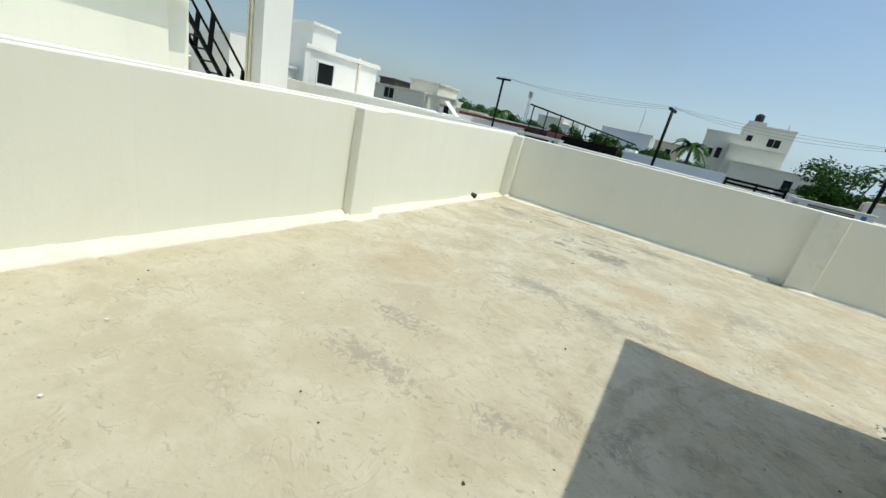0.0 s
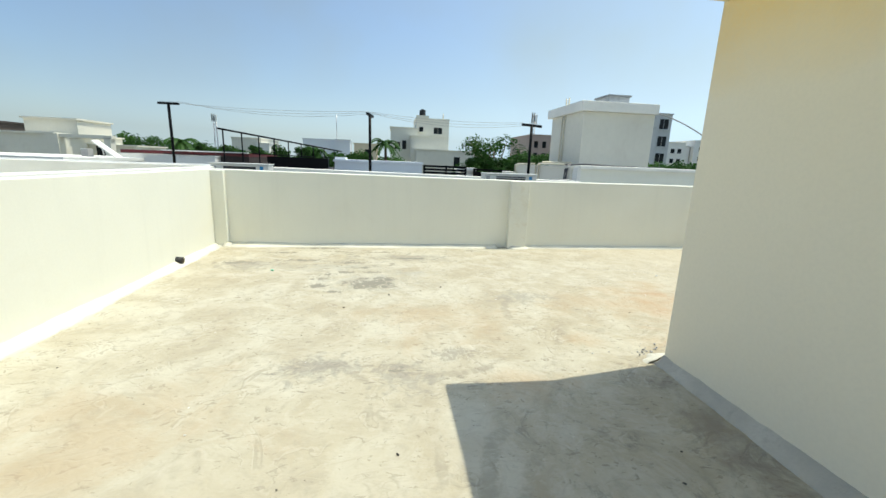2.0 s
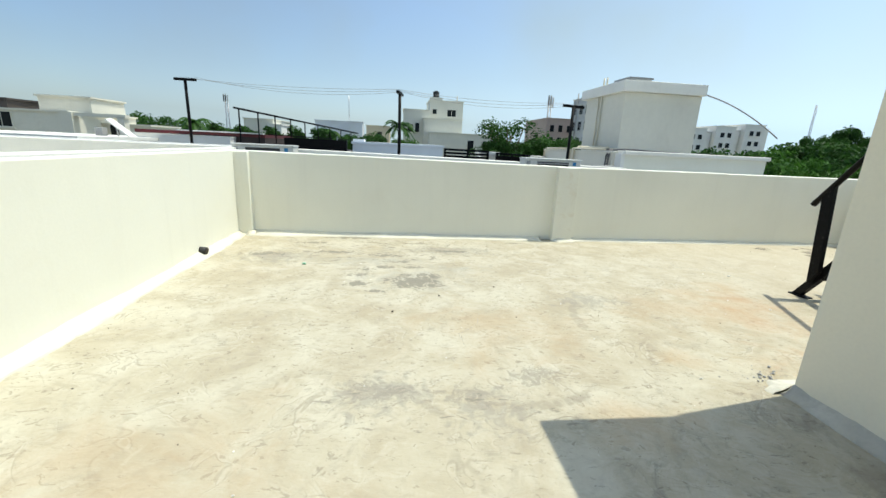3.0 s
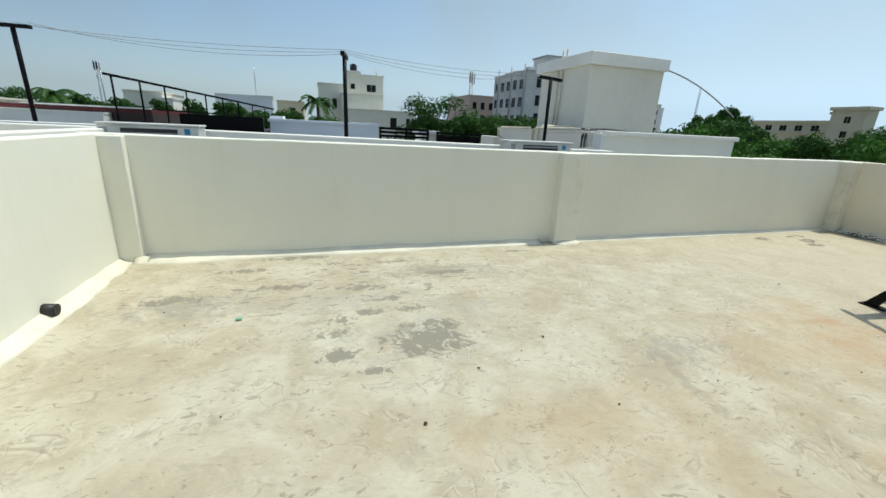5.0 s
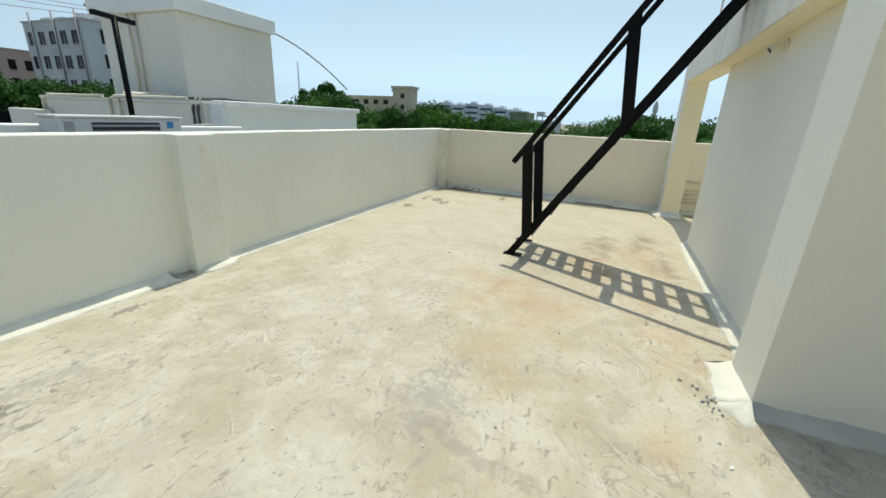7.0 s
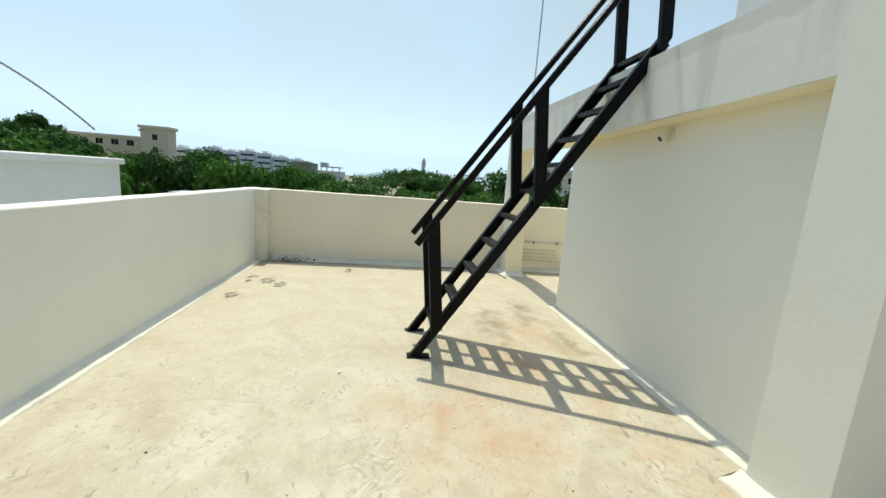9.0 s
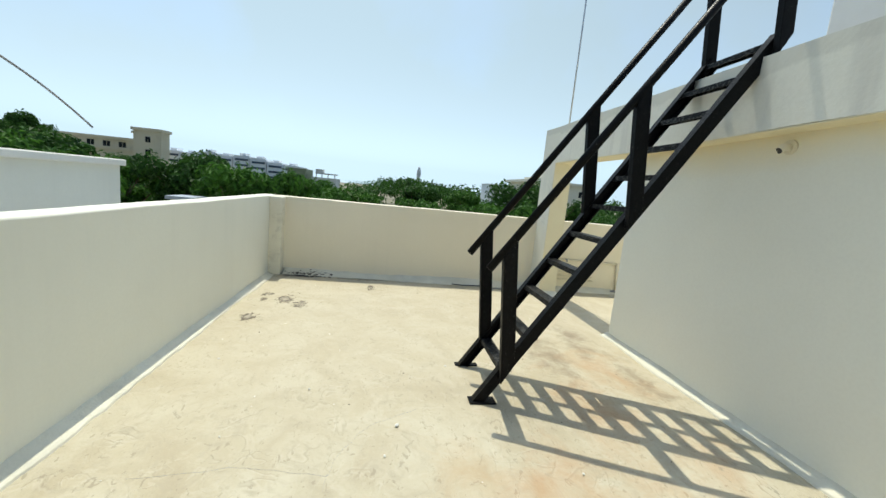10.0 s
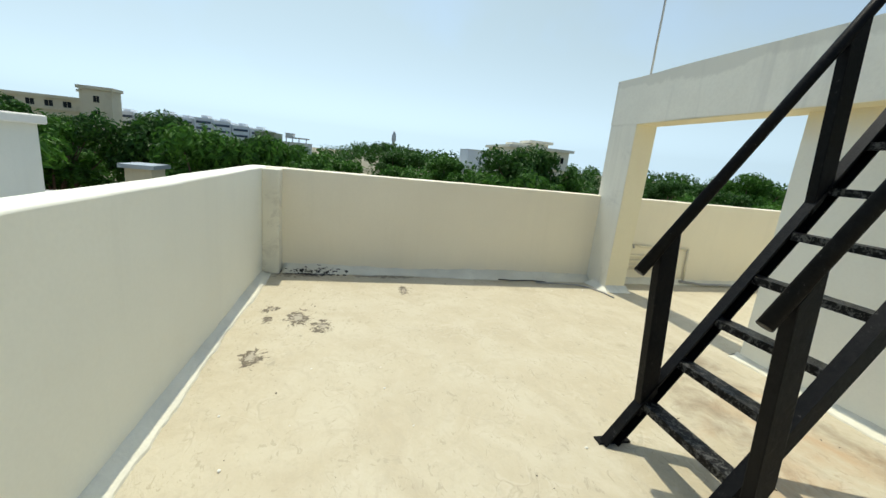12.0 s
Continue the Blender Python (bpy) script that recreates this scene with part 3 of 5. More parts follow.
# ---- the stair room with its open frame ----
def beam_paint():
    """Pale plaster with a weathered grey band along the top and grey drips that run down."""
    m, ns, ln, b = nodes_of("weathered_beam_plaster")
    pos = ns.new("ShaderNodeNewGeometry").outputs["Position"]
    sep = ns.new("ShaderNodeSeparateXYZ")
    ln.new(pos, sep.inputs[0])
    n1, n2 = noise_node(ns, ln, pos, 1.6, 7, 0.62, 0.6), noise_node(ns, ln, pos, 40, 3)
    mp = ns.new("ShaderNodeMapping")
    mp.inputs["Scale"].default_value = (3.2, 3.2, 0.25)
    ln.new(pos, mp.inputs[0])
    drip = noise_node(ns, ln, mp.outputs[0], 1.0, 4, 0.55)
    c = mix(ns, ln, ramp(ns, ln, n1, 0.3, 0.7), (0.75, 0.735, 0.64), (0.82, 0.805, 0.70))
    top = ramp(ns, ln, calc(ns, ln, "ADD", sep.outputs[2], calc(ns, ln, "MULTIPLY", n1, 0.34)), 2.66, 2.69, 0, 0.6)
    c = mix(ns, ln, top, c, (0.60, 0.59, 0.51))
    c = mix(ns, ln, ramp(ns, ln, drip, 0.56, 0.66, 0, 0.42), c, (0.52, 0.51, 0.46))
    c = mix(ns, ln, ramp(ns, ln, n2, 0.4, 0.75, 0, 0.3), c, (0.66, 0.64, 0.55))
    ln.new(c, b.inputs["Base Color"])
    b.inputs["Roughness"].default_value = 0.82
    bump(ns, ln, b, n2, 0.2, 0.006)
    return m


def recess_paint():
    """Cream wall with an older yellow coat left under the beam."""
    m, ns, ln, b = nodes_of("cream_paint_over_yellow")
    pos = ns.new("ShaderNodeNewGeometry").outputs["Position"]
    sep = ns.new("ShaderNodeSeparateXYZ")
    ln.new(pos, sep.inputs[0])
    n1, n2 = noise_node(ns, ln, pos, 0.8, 5), noise_node(ns, ln, pos, 45, 3)
    c = mix(ns, ln, ramp(ns, ln, n1, 0.3, 0.7), (0.78, 0.77, 0.665), (0.83, 0.815, 0.705))
    high = ramp(ns, ln, calc(ns, ln, "ADD", sep.outputs[2], calc(ns, ln, "MULTIPLY", n1, 0.5)), 2.12, 2.36, 0, 0.8)
    c = mix(ns, ln, high, c, (0.80, 0.70, 0.46))
    c = mix(ns, ln, ramp(ns, ln, n2, 0.4, 0.75, 0, 0.25), c, (0.72, 0.70, 0.60))
    ln.new(c, b.inputs["Base Color"])
    b.inputs["Roughness"].default_value = 0.75
    bump(ns, ln, b, n2, 0.12, 0.006)
    return m


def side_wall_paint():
    """Cream wall, bounced light tinted into the west side, yellowest under the sunshade slab."""
    m, ns, ln, b = nodes_of("cream_paint_with_bounce_tint")
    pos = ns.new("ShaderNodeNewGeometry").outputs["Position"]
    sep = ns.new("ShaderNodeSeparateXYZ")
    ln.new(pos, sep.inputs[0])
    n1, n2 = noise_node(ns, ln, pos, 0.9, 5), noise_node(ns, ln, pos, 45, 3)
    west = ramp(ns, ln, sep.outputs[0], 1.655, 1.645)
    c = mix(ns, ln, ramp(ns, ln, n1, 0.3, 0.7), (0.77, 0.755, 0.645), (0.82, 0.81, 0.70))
    # west face mixed warmer, as bounce from floor and canopy would tint it
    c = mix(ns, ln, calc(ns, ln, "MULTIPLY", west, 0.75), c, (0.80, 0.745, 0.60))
    # the tint turns yellow near the canopy, with an uneven edge
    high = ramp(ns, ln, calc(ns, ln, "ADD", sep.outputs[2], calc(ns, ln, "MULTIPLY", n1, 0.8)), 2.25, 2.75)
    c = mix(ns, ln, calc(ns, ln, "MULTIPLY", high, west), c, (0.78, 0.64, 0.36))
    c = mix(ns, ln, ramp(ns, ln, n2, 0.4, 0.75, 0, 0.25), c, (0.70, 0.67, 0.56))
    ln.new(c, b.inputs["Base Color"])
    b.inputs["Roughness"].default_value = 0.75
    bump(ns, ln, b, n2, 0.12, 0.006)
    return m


BX0, BX1, BY, RY = 1.64, 5.05, 5.085, 4.915     # west face, east end, flush face, recessed wall
SOFFIT, ROOF = 2.075, 2.615
bm = cube((BX0, S, -0.03), (2.03, BY, ROOF), 0.0015)
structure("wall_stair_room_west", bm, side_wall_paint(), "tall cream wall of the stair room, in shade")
structure("wall_stair_room_north", cube((2.03, S, -0.03), (BX1, RY, SOFFIT + 0.09), 0.008), recess_paint(), "cream wall of the stair room under the beam")


def soffit_rise(x):
    """The underside of the beam climbs towards the stair room's corner."""
    return 0.052 * max(0.0, (4.6 - x) / 2.57)


bm = bmesh.new()
box(bm, (2.03, 4.8, SOFFIT + 0.004), (7.32, BY, ROOF))
bmesh.ops.subdivide_edges(bm, edges=[e for e in bm.edges if abs(e.verts[0].co.x - e.verts[1].co.x) > 1], cuts=24, use_grid_fill=True)
for v in bm.verts:
    v.co.z += 0.008 * nz(v.co.x * 1.4, v.co.y, v.co.z) + (soffit_rise(v.co.x) if v.co.z < 2.3 else 0.0)
structure("wall_beam", bm, beam_paint(), "weathered white plaster beam over the open frame")
bm = cube((2.03, 4.8, SOFFIT - 0.004), (6.823, BY - 0.004, SOFFIT + 0.003))
bmesh.ops.subdivide_edges(bm, edges=[e for e in bm.edges if abs(e.verts[0].co.x - e.verts[1].co.x) > 1], cuts=24, use_grid_fill=True)
for v in bm.verts:
    v.co.z += soffit_rise(v.co.x)
structure("wall_beam_soffit", bm, YELLOW, "pale yellow underside of the beam")
structure("ceiling", cube((2.03, S, SOFFIT + 0.004), (BX1, 4.8, ROOF - 0.02)), CEMENT, "roof slab of the stair room")
structure("wall_frame_column", cube((6.817, 4.804, -0.03), (7.318, BY, SOFFIT + 0.002), 0.008), BEAM, "white plaster column at the end of the open frame")
structure("trim_frame_reveal", cube((6.811, 4.806, 0.03), (6.8175, BY - 0.004, SOFFIT - 0.004)), YELLOW, "pale yellow reveal of the column")
structure("wall_canopy", cube((0.82, S, 2.495), (BX0, BY - 0.02, 2.61), 0.01), YELLOW, "pale yellow concrete sunshade slab along the stair room")
structure("wall_tank_room", cube((2.4, 0.5, ROOF - 0.02), (4.3, 3.75, 4.5), 0.02), WHITE, "white upper tank room on the roof")
fillet("baseboard_room_west", (BX0, S, 0), (BX0, BY, 0), (-1, 0, 0), 0.085, 0.07, 11, surface("dusty_cement_fillet", (0.54, 0.515, 0.435), 0.85, var=0.12, big=3, fine=60, relief=0.5, stain=(0.34, 0.31, 0.25), amount=0.5))
fillet("baseboard_room_north_a", (BX0, BY, 0), (2.06, BY, 0), (0, 1, 0), 0.125, 0.05, 12)
fillet("baseboard_room_north_b", (2.03, RY, 0), (BX1 + 0.02, RY, 0), (0, 1, 0), 0.105, 0.045, 13)
def corner_fillet(name, x, y, a0, a1, r, mat):
    """The fillet's round turn at an outer wall corner."""
    bm = bmesh.new()
    rows = []
    for k in range(9):
        a = math.radians(a0 + (a1 - a0) * k / 8)
        q = 1 + 0.15 * math.sin(k * 1.1)
        rows.append([bm.verts.new((x + math.cos(a) * d * q, y + math.sin(a) * d * q, z)) for d, z in ((0.002, r * 0.5), (r * 0.45, r * 0.24), (r * 0.9, 0.014), (r, -0.006))])
    for a, c in zip(rows, rows[1:]):
        for k in range(3):
            bm.faces.new((a[k], a[k + 1], c[k + 1], c[k])).smooth = True
    structure(name, bm, mat, "rounded cement fillet at the wall corner")


corner_fillet("baseboard_room_corner", BX0, BY, 180, 90, 0.135, FILLET)
corner_fillet("baseboard_column_corner", 6.813, BY, 180, 90, 0.10, BEAM)
fillet("baseboard_column", (6.813, BY, 0), (7.12, BY, 0), (0, 1, 0), 0.10, 0.06, 14, BEAM)
fillet("baseboard_column_reveal", (6.813, 4.78, 0), (6.813, BY, 0), (-1, 0, 0), 0.10, 0.06, 15, BEAM)


# ---- the black steel stair ----
def steel_stair():
    st = thing("steel_stair", (3.86, 5.9, 0), "steep open black-painted steel stair leaning on the roof beam", "stair")
    slope = 1.49
    y0, y1 = 6.87, 4.95
    d = Vector((0, -1, slope)).normalized()
    nrm = Vector((0, slope, 1)).normalized()
    for x, side in ((3.535, 1), (4.155, -1)):
        lo = Vector((x, y0 - 0.051, -0.03))
        hi = lo + d * ((y1 - lo.y) / d.y)
        bm = bmesh.new()
        prof = [(0, 0.069), (0.06, 0.069), (0.06, 0.059), (0.012, 0.059), (0.012, -0.023), (0.06, -0.023), (0.06, -0.033), (0, -0.033)]
        ends = [[bm.verts.new(e + Vector((side * (a - 0.006), 0, 0)) + nrm * c) for a, c in prof] for e in (lo, hi)]
        for k in range(8):
            bm.faces.new((ends[0][k], ends[0][(k + 1) % 8], ends[1][(k + 1) % 8], ends[1][k]))
        bm.faces.new(ends[0])
        bm.faces.new(ends[1])
        for v in bm.verts:
            v.co.z = max(v.co.z, 0.004)
        s = part("stringer", bm, BLACK, st)
        part("foot_plate", cube((x - 0.03, y0 - 0.17, 0.0), (x + 0.07 if side > 0 else x + 0.03, y0 + 0.028, 0.012), 0.003), BLACK, s)
    for i in range(11):
        z = 0.268 + 0.2465 * i
        y = 6.695 - (z - 0.272) / slope
        bm = cube((3.541, y - 0.09, z - 0.008), (4.149, y, z), 0.002)
        box(bm, (3.541, y - 0.008, z - 0.04), (4.149, y, z - 0.006))
        box(bm, (3.541, y - 0.09, z - 0.03), (4.149, y - 0.082, z - 0.006))
        part("tread", bm, TREAD, st)
    rail0, rail1 = Vector((0, 6.875, 0.996)), Vector((0, 4.62, 0.996 + 1.40 * 2.255))
    for x in (3.49, 4.135):
        o = Vector((x, 0, 0))
        rail = part("handrail", tube(bmesh.new(), [rail0 + o, rail1 + o], 0.029, 14), BLACK, st)
        e = (rail1 - rail0).normalized()
        part("open_end", tube(bmesh.new(), [rail0 + o - e * 0.001, rail0 + o + e * 0.004], 0.022, 14), RUBBER, rail, "dark open tube end")
        for y, zb in ((6.66, 0.25), (5.885, 1.42), (4.995, 2.70)):
            # each post leans a little outwards
            lean = 0.095
            zt = (0.996 + 1.40 * (6.875 - y + lean * zb)) / (1 + 1.40 * lean) - 0.015
            bm = cube((x - 0.026, y - 0.05, zb), (x + 0.026, y + 0.05, zt), 0.004)
            for v in bm.verts:
                if v.co.z > (zb + zt) / 2:
                    v.co.z -= 1.40 * (v.co.y - y) + 0.005
                else:
                    v.co.z -= slope * (v.co.y - y)
                v.co.y += lean * (v.co.z - zb)
            part("post", bm, BLACK, st)
    bm = cube((3.47, 4.90, ROOF - 0.005), (4.22, 5.06, ROOF + 0.012), 0.004)
    part("top_plate", bm, BLACK, st)
    return st


STAIR = steel_stair()

# ---- pipes, rod, hose on the terrace ----
sp = thing("rainwater_spout", (3.345, RY, 1.97), "short cream plastic spout sticking out of the stair room wall", "pipe")
part("pipe", tube(bmesh.new(), [(3.345, RY - 0.02, 2.005), (3.345, RY + 0.06, 1.995), (3.335, RY + 0.10, 1.97)], 0.028, 14), PIPE_W, sp)
part("bore", tube(bmesh.new(), [(3.335, RY + 0.0985, 1.971), (3.3348, RY + 0.1015, 1.969)], 0.021, 14), RUBBER, sp, "dark open end")
part("collar", tube(bmesh.new(), [(3.345, RY - 0.002, 2.006), (3.345, RY + 0.014, 2.004)], 0.05, 14), PIPE_W, sp)

dr = thing("drain_outlet", (W + 0.05, 7.98, 0.0), "black plastic drain pipe end at the foot of the parapet", "pipe")
bm = tube(bmesh.new(), [(W - 0.02, 8.0, 0.068), (W + 0.075, 7.995, 0.06)], 0.045, 18)
part("pipe", bm, RUBBER, dr)
part("bore", tube(bmesh.new(), [(W + 0.0755, 7.995, 0.06), (W + 0.0775, 7.995, 0.06)], 0.037, 18), CHIP_D, dr)

rod = thing("antenna_rod", (7.08, 4.83, ROOF), "thin grey metal rod standing on the beam", "rod")
part("rod", tube(bmesh.new(), [(7.08, 4.83, ROOF - 0.01), (7.075, 4.835, 4.0), (7.06, 4.85, 5.8)], 0.012, 8), GALV, rod)
part("base_plate", cube((7.04, 4.808, ROOF - 0.004), (7.12, 4.87, ROOF + 0.012), 0.002), GALV, rod)

hose = thing("loose_hose", (7.0, 5.3, 0.0), "thin grey hose lying on the roof floor", "hose")
part("hose", tube(bmesh.new(), [(7.02, 5.95, 0.012), (7.0, 5.6, 0.012), (6.95, 5.38, 0.014), (6.86, 5.26, 0.012), (6.66, 5.18, 0.012), (6.50, 5.16, 0.012)], 0.009, 8), CABLE, hose)
rope = thing("loose_cable", (7.1, 6.4, 0.0), "dark cable end lying along the wall foot", "cable")
part("cable", tube(bmesh.new(), [(7.07, 6.45, 0.022), (7.05, 6.25, 0.018), (7.07, 6.0, 0.02), (7.03, 5.8, 0.016)], 0.008, 8), RUBBER, rope)

pf = thing("wall_pipework", (E - 0.03, 4.0, 0.0), "cream plastic water pipes fixed low on the parapet", "pipe")
X = E - 0.028
part("upper_pipe", tube(bmesh.new(), [(X, 4.78, 0.545), (X, 3.54, 0.515)], 0.014, 8), PIPE_W, pf)
part("down_pipe", tube(bmesh.new(), [(X, 3.54, 0.53), (X, 3.50, 0.02)], 0.016, 8), PIPE_W, pf)
for z in (0.40, 0.33, 0.26, 0.20):
    part("short_pipe", tube(bmesh.new(), [(X, 4.78, z), (X, 3.85 + z * 0.5, z - 0.01)], 0.012, 8), PIPE_W, pf)
part("floor_pipe", tube(bmesh.new(), [(X - 0.05, 3.62, 0.05), (X - 0.12, 3.3, 0.03), (X - 0.13, 2.0, 0.03)], 0.018, 8), PIPE_G, pf)
for y in (4.5, 4.05):
    part("tap", tube(bmesh.new(), [(X, y, 0.54), (X - 0.05, y, 0.545), (X - 0.07, y, 0.51)], 0.014, 8), PIPE_G, pf)
ss = thing("sand_heap", (7.2, 8.75, 0), "dark damp debris at the wall corner", "debris", kind="stuff")
bm = bmesh.new()
rng = random.Random(5)
for k in range(260):
    x, y = 7.13 + rng.gauss(0, 0.04), 8.75 + rng.uniform(-0.45, 0.31) * rng.random() ** 0.6
    r = 0.004 + 0.020 * rng.random() ** 2
    z = 0.075 * max(0, 1 - (E - x) / 0.14)
    bmesh.ops.create_icosphere(bm, subdivisions=1, radius=r, matrix=Matrix.LocRotScale((min(x, E - 0.01), y, max(0.003, z)), Euler((0, rng.uniform(-0.6, 0), rng.random() * 6)), (1, 1.5 * rng.random() + 0.5, 0.3)))
part("debris", bm, CHIP_D, ss)

# cracks and litter on the floor
def crack(pts, width, seed):
    th = thing("floor_crack", (*pts[0], 0), "thin dark hairline crack in the roof coating", "crack")
    bm = bmesh.new()
    prev = None
    pts = [Vector((*p, 0)) for p in pts]
    fine = []
    for a, b in zip(pts, pts[1:]):
        n = max(int((b - a).length / 0.03), 2)
        fine += [a.lerp(b, i / n) for i in range(n)]
    for i, p in enumerate(fine + [pts[-1]]):
        q = p + Vector((0.02 * nz(p.x * 9, p.y * 9, seed), 0.02 * nz(p.x * 9, p.y * 9, seed + 7), 0))
        z = 0.004 * nz(q.x * 1.3, q.y * 1.3) + 0.0015 * nz(q.x * 7, q.y * 7) + 0.0015
        wd = width * (0.5 + abs(nz(p.x * 13, p.y * 13, seed + 3)))
        cur = [bm.verts.new((q.x - wd, q.y - wd * 0.5, z - 0.001)), bm.verts.new((q.x, q.y, z)), bm.verts.new((q.x + wd, q.y + wd * 0.5, z - 0.001))]
        if prev:
            bm.faces.new((prev[0], prev[1], cur[1], cur[0]))
            bm.faces.new((prev[1], prev[2], cur[2], cur[1]))
        prev = cur
    part("crack", bm, CEMENT, th)


crack([(2.80, 8.72), (2.87, 8.28), (2.81, 7.8), (3.03, 7.73), (3.25, 7.6), (3.44, 7.27)], 0.0014, 1)
crack([(2.81, 7.8), (2.55, 7.75), (2.35, 7.9)], 0.0011, 2)
crack([(-0.14, 6.3), (-0.2, 6.1), (-0.38, 5.92), (-0.36, 5.7)], 0.0011, 3)
crack([(0.6, 8.2), (0.2, 8.35), (-0.3, 8.3), (-0.6, 8.42)], 0.0011, 4)

def litter(name, label, mat, n, rmin, rmax, flat, seed, spots):
    rng = random.Random(seed)
    th = thing(name, (1, 6, 0), label, "debris", kind="stuff")
    bm = bmesh.new()
    for k in range(n):
        if k < len(spots):
            x, y, r = spots[k]
            r *= 0.75
        else:
            x, y, r = rng.uniform(-3, 6.9), rng.uniform(2.6, 9.1), rmin + (rmax - rmin) * rng.random() ** 3
            if x > 1.35 and y < 5.3:
                continue
        bmesh.ops.create_icosphere(bm, subdivisions=1, radius=r, matrix=Matrix.LocRotScale((x, y, 0.004 + r * flat * 0.6), Euler((rng.uniform(-.3, .3), rng.uniform(-.3, .3), rng.uniform(0, 6))), (1, rng.uniform(0.4, 0.9), flat)))
    part("chips", bm, mat, th)


litter("plaster_chips", "scattered small white plaster chips on the floor", CHIP_W, 90, 0.004, 0.012, 0.5, 3, [(3.237, 7.426, 0.024), (2.95, 7.5, 0.014), (2.55, 6.93, 0.013), (-2.31, 2.35, 0.02), (-1.89, 1.99, 0.016), (4.51, 8.93, 0.012), (4.98, 8.51, 0.011), (4.73, 8.04, 0.01), (4.12, 8.81, 0.013), (3.12, 8.42, 0.011)])
rngc = random.Random(9)
litter("crumbled_cement", "grey crumbs of broken cement at the wall corner", CEMENT, 46, 0.004, 0.02, 0.6, 12,
       [(1.62 + rngc.gauss(0, 0.14), 5.28 + rngc.gauss(0, 0.05), 0.004 + 0.016 * rngc.random() ** 2) for k in range(46)])
litter("dry_litter", "scattered dark specks of dry litter on the floor", CHIP_D, 170, 0.003, 0.009, 0.4, 4, [(-0.404, 4.276, 0.016), (-0.422, 2.838, 0.014), (-0.458, 6.73, 0.016), (-0.90, 6.345, 0.018), (0.145, 6.985, 0.018), (-1.056, 2.645, 0.01), (1.08, 4.17, 0.013), (0.941, 3.969, 0.016), (-0.147, 3.183, 0.01), (2.0, 6.1, 0.009), (-0.1, 6.85, 0.011), (-1.1, 5.9, 0.011), (2.35, 8.3, 0.012)])

# ---- surroundings ----
structure("ground", cube((-2500, -2500, GROUND_Z - 0.5), (2500, 2500, GROUND_Z)), GROUND, "dry ground far below the roof")


def window(parent, face, u, z, w, h, plane, frame_mat=None, sill=True):
    """A window with its frame, pane and sill; face: the side that it looks to, plane: where that wall stands."""
    sgn = {"s": -1, "w": -1, "n": 1, "e": 1}[face]

    def b(u0, u1, z0, z1, d0, d1):
        lo, hi = sorted((plane + sgn * d0, plane + sgn * d1))
        return ((u0, lo, z0), (u1, hi, z1)) if face in "sn" else ((lo, u0, z0), (hi, u1, z1))
    t = max(0.04, w * 0.06)
    bm = bmesh.new()
    for q in (b(u - w / 2 - t, u + w / 2 + t, z + h, z + h + t, -0.06, 0.05), b(u - w / 2 - t, u + w / 2 + t, z - t, z, -0.06, 0.05),
              b(u - w / 2 - t, u - w / 2, z, z + h, -0.06, 0.05), b(u + w / 2, u + w / 2 + t, z, z + h, -0.06, 0.05)) + ((b(u - t / 4, u + t / 4, z, z + h, -0.02, 0.02),) if w > 1.05 else ()):
        box(bm, *q)
    win = part("window", bm, frame_mat or WHITE, parent)
    part("pane", cube(*b(u - w / 2, u + w / 2, z, z + h, -0.02, 0.004)), GLASS, win, "dark glass pane")
    if sill:
        part("sill", cube(*b(u - w / 2 - 2 * t, u + w / 2 + 2 * t, z - t - 0.05, z - t, 0.0, 0.14)), frame_mat or WHITE, win)


def house(name, label, boxes, mat, category="house", windows=(), slab=0.12, over=0.12, roof_mat=None, group=""):
    """boxes: (x0, x1, y0, y1, z0, z1); each gets a wall body and a projecting roof edge."""
    x0, x1, y0, y1 = boxes[0][:4]
    h = thing(name, ((x0 + x1) / 2, (y0 + y1) / 2, GROUND_Z), label, category, group)
    for x0, x1, y0, y1, z0, z1 in boxes:
        part("wall", cube((x0, y0, z0), (x1, y1, z1 - slab)), mat, h)
        part("roof", cube((x0 - over, y0 - over, z1 - slab), (x1 + over, y1 + over, z1)), roof_mat or mat, h)
    for q in windows:
        window(h, *q, frame_mat=mat)
    return h


# the row house to the north, with its upper room
nb = thing("neighbour_house", (3.0, 14.5, GROUND_Z), "white row house with a flat roof and a boxy upper room", "house")
part("wall", cube((-3.4, 9.62, GROUND_Z), (8.2, 19.0, 0.5)), CREAM, nb)
part("roof", cube((-3.4, 9.62, 0.5), (8.2, 19.0, 0.62)), CEMENT, nb)
bm = cube((-3.6, 10.70, 0.62), (3.6, 10.88, 1.2), 0.015)
for v in bm.verts:
    if v.co.z > 1:
        v.co.z += 0.0 - 0.014 * v.co.x
part("parapet", bm, LIP, nb, "white parapet of the next roof")
part("parapet", cube((3.87, 11.3, 0.62), (7.17, 11.45, 1.40)), CREAM, nb)
part("parapet_cap", cube((3.82, 11.24, 1.40), (7.22, 11.55, 1.487), 0.015), LIP, nb)
part("end_wall", cube((3.78, 11.3, 0.62), (3.87, 11.55, 1.43), 0.006), WHITE, nb)
part("side_wall", cube((3.72, 11.552, 0.62), (3.86, 15.8, 1.42), 0.012), OFFWHITE, nb)
part("side_cap", cube((3.70, 11.552, 1.42), (3.9, 15.82, 1.462), 0.008), OFFWHITE, nb)
part("side_wall", cube((7.05, 11.552, 0.62), (7.17, 13.25, 1.38)), WHITE, nb)
part("rear_wall", cube((3.864, 15.66, 0.62), (7.17, 15.8, 1.42)), OFFWHITE, nb)
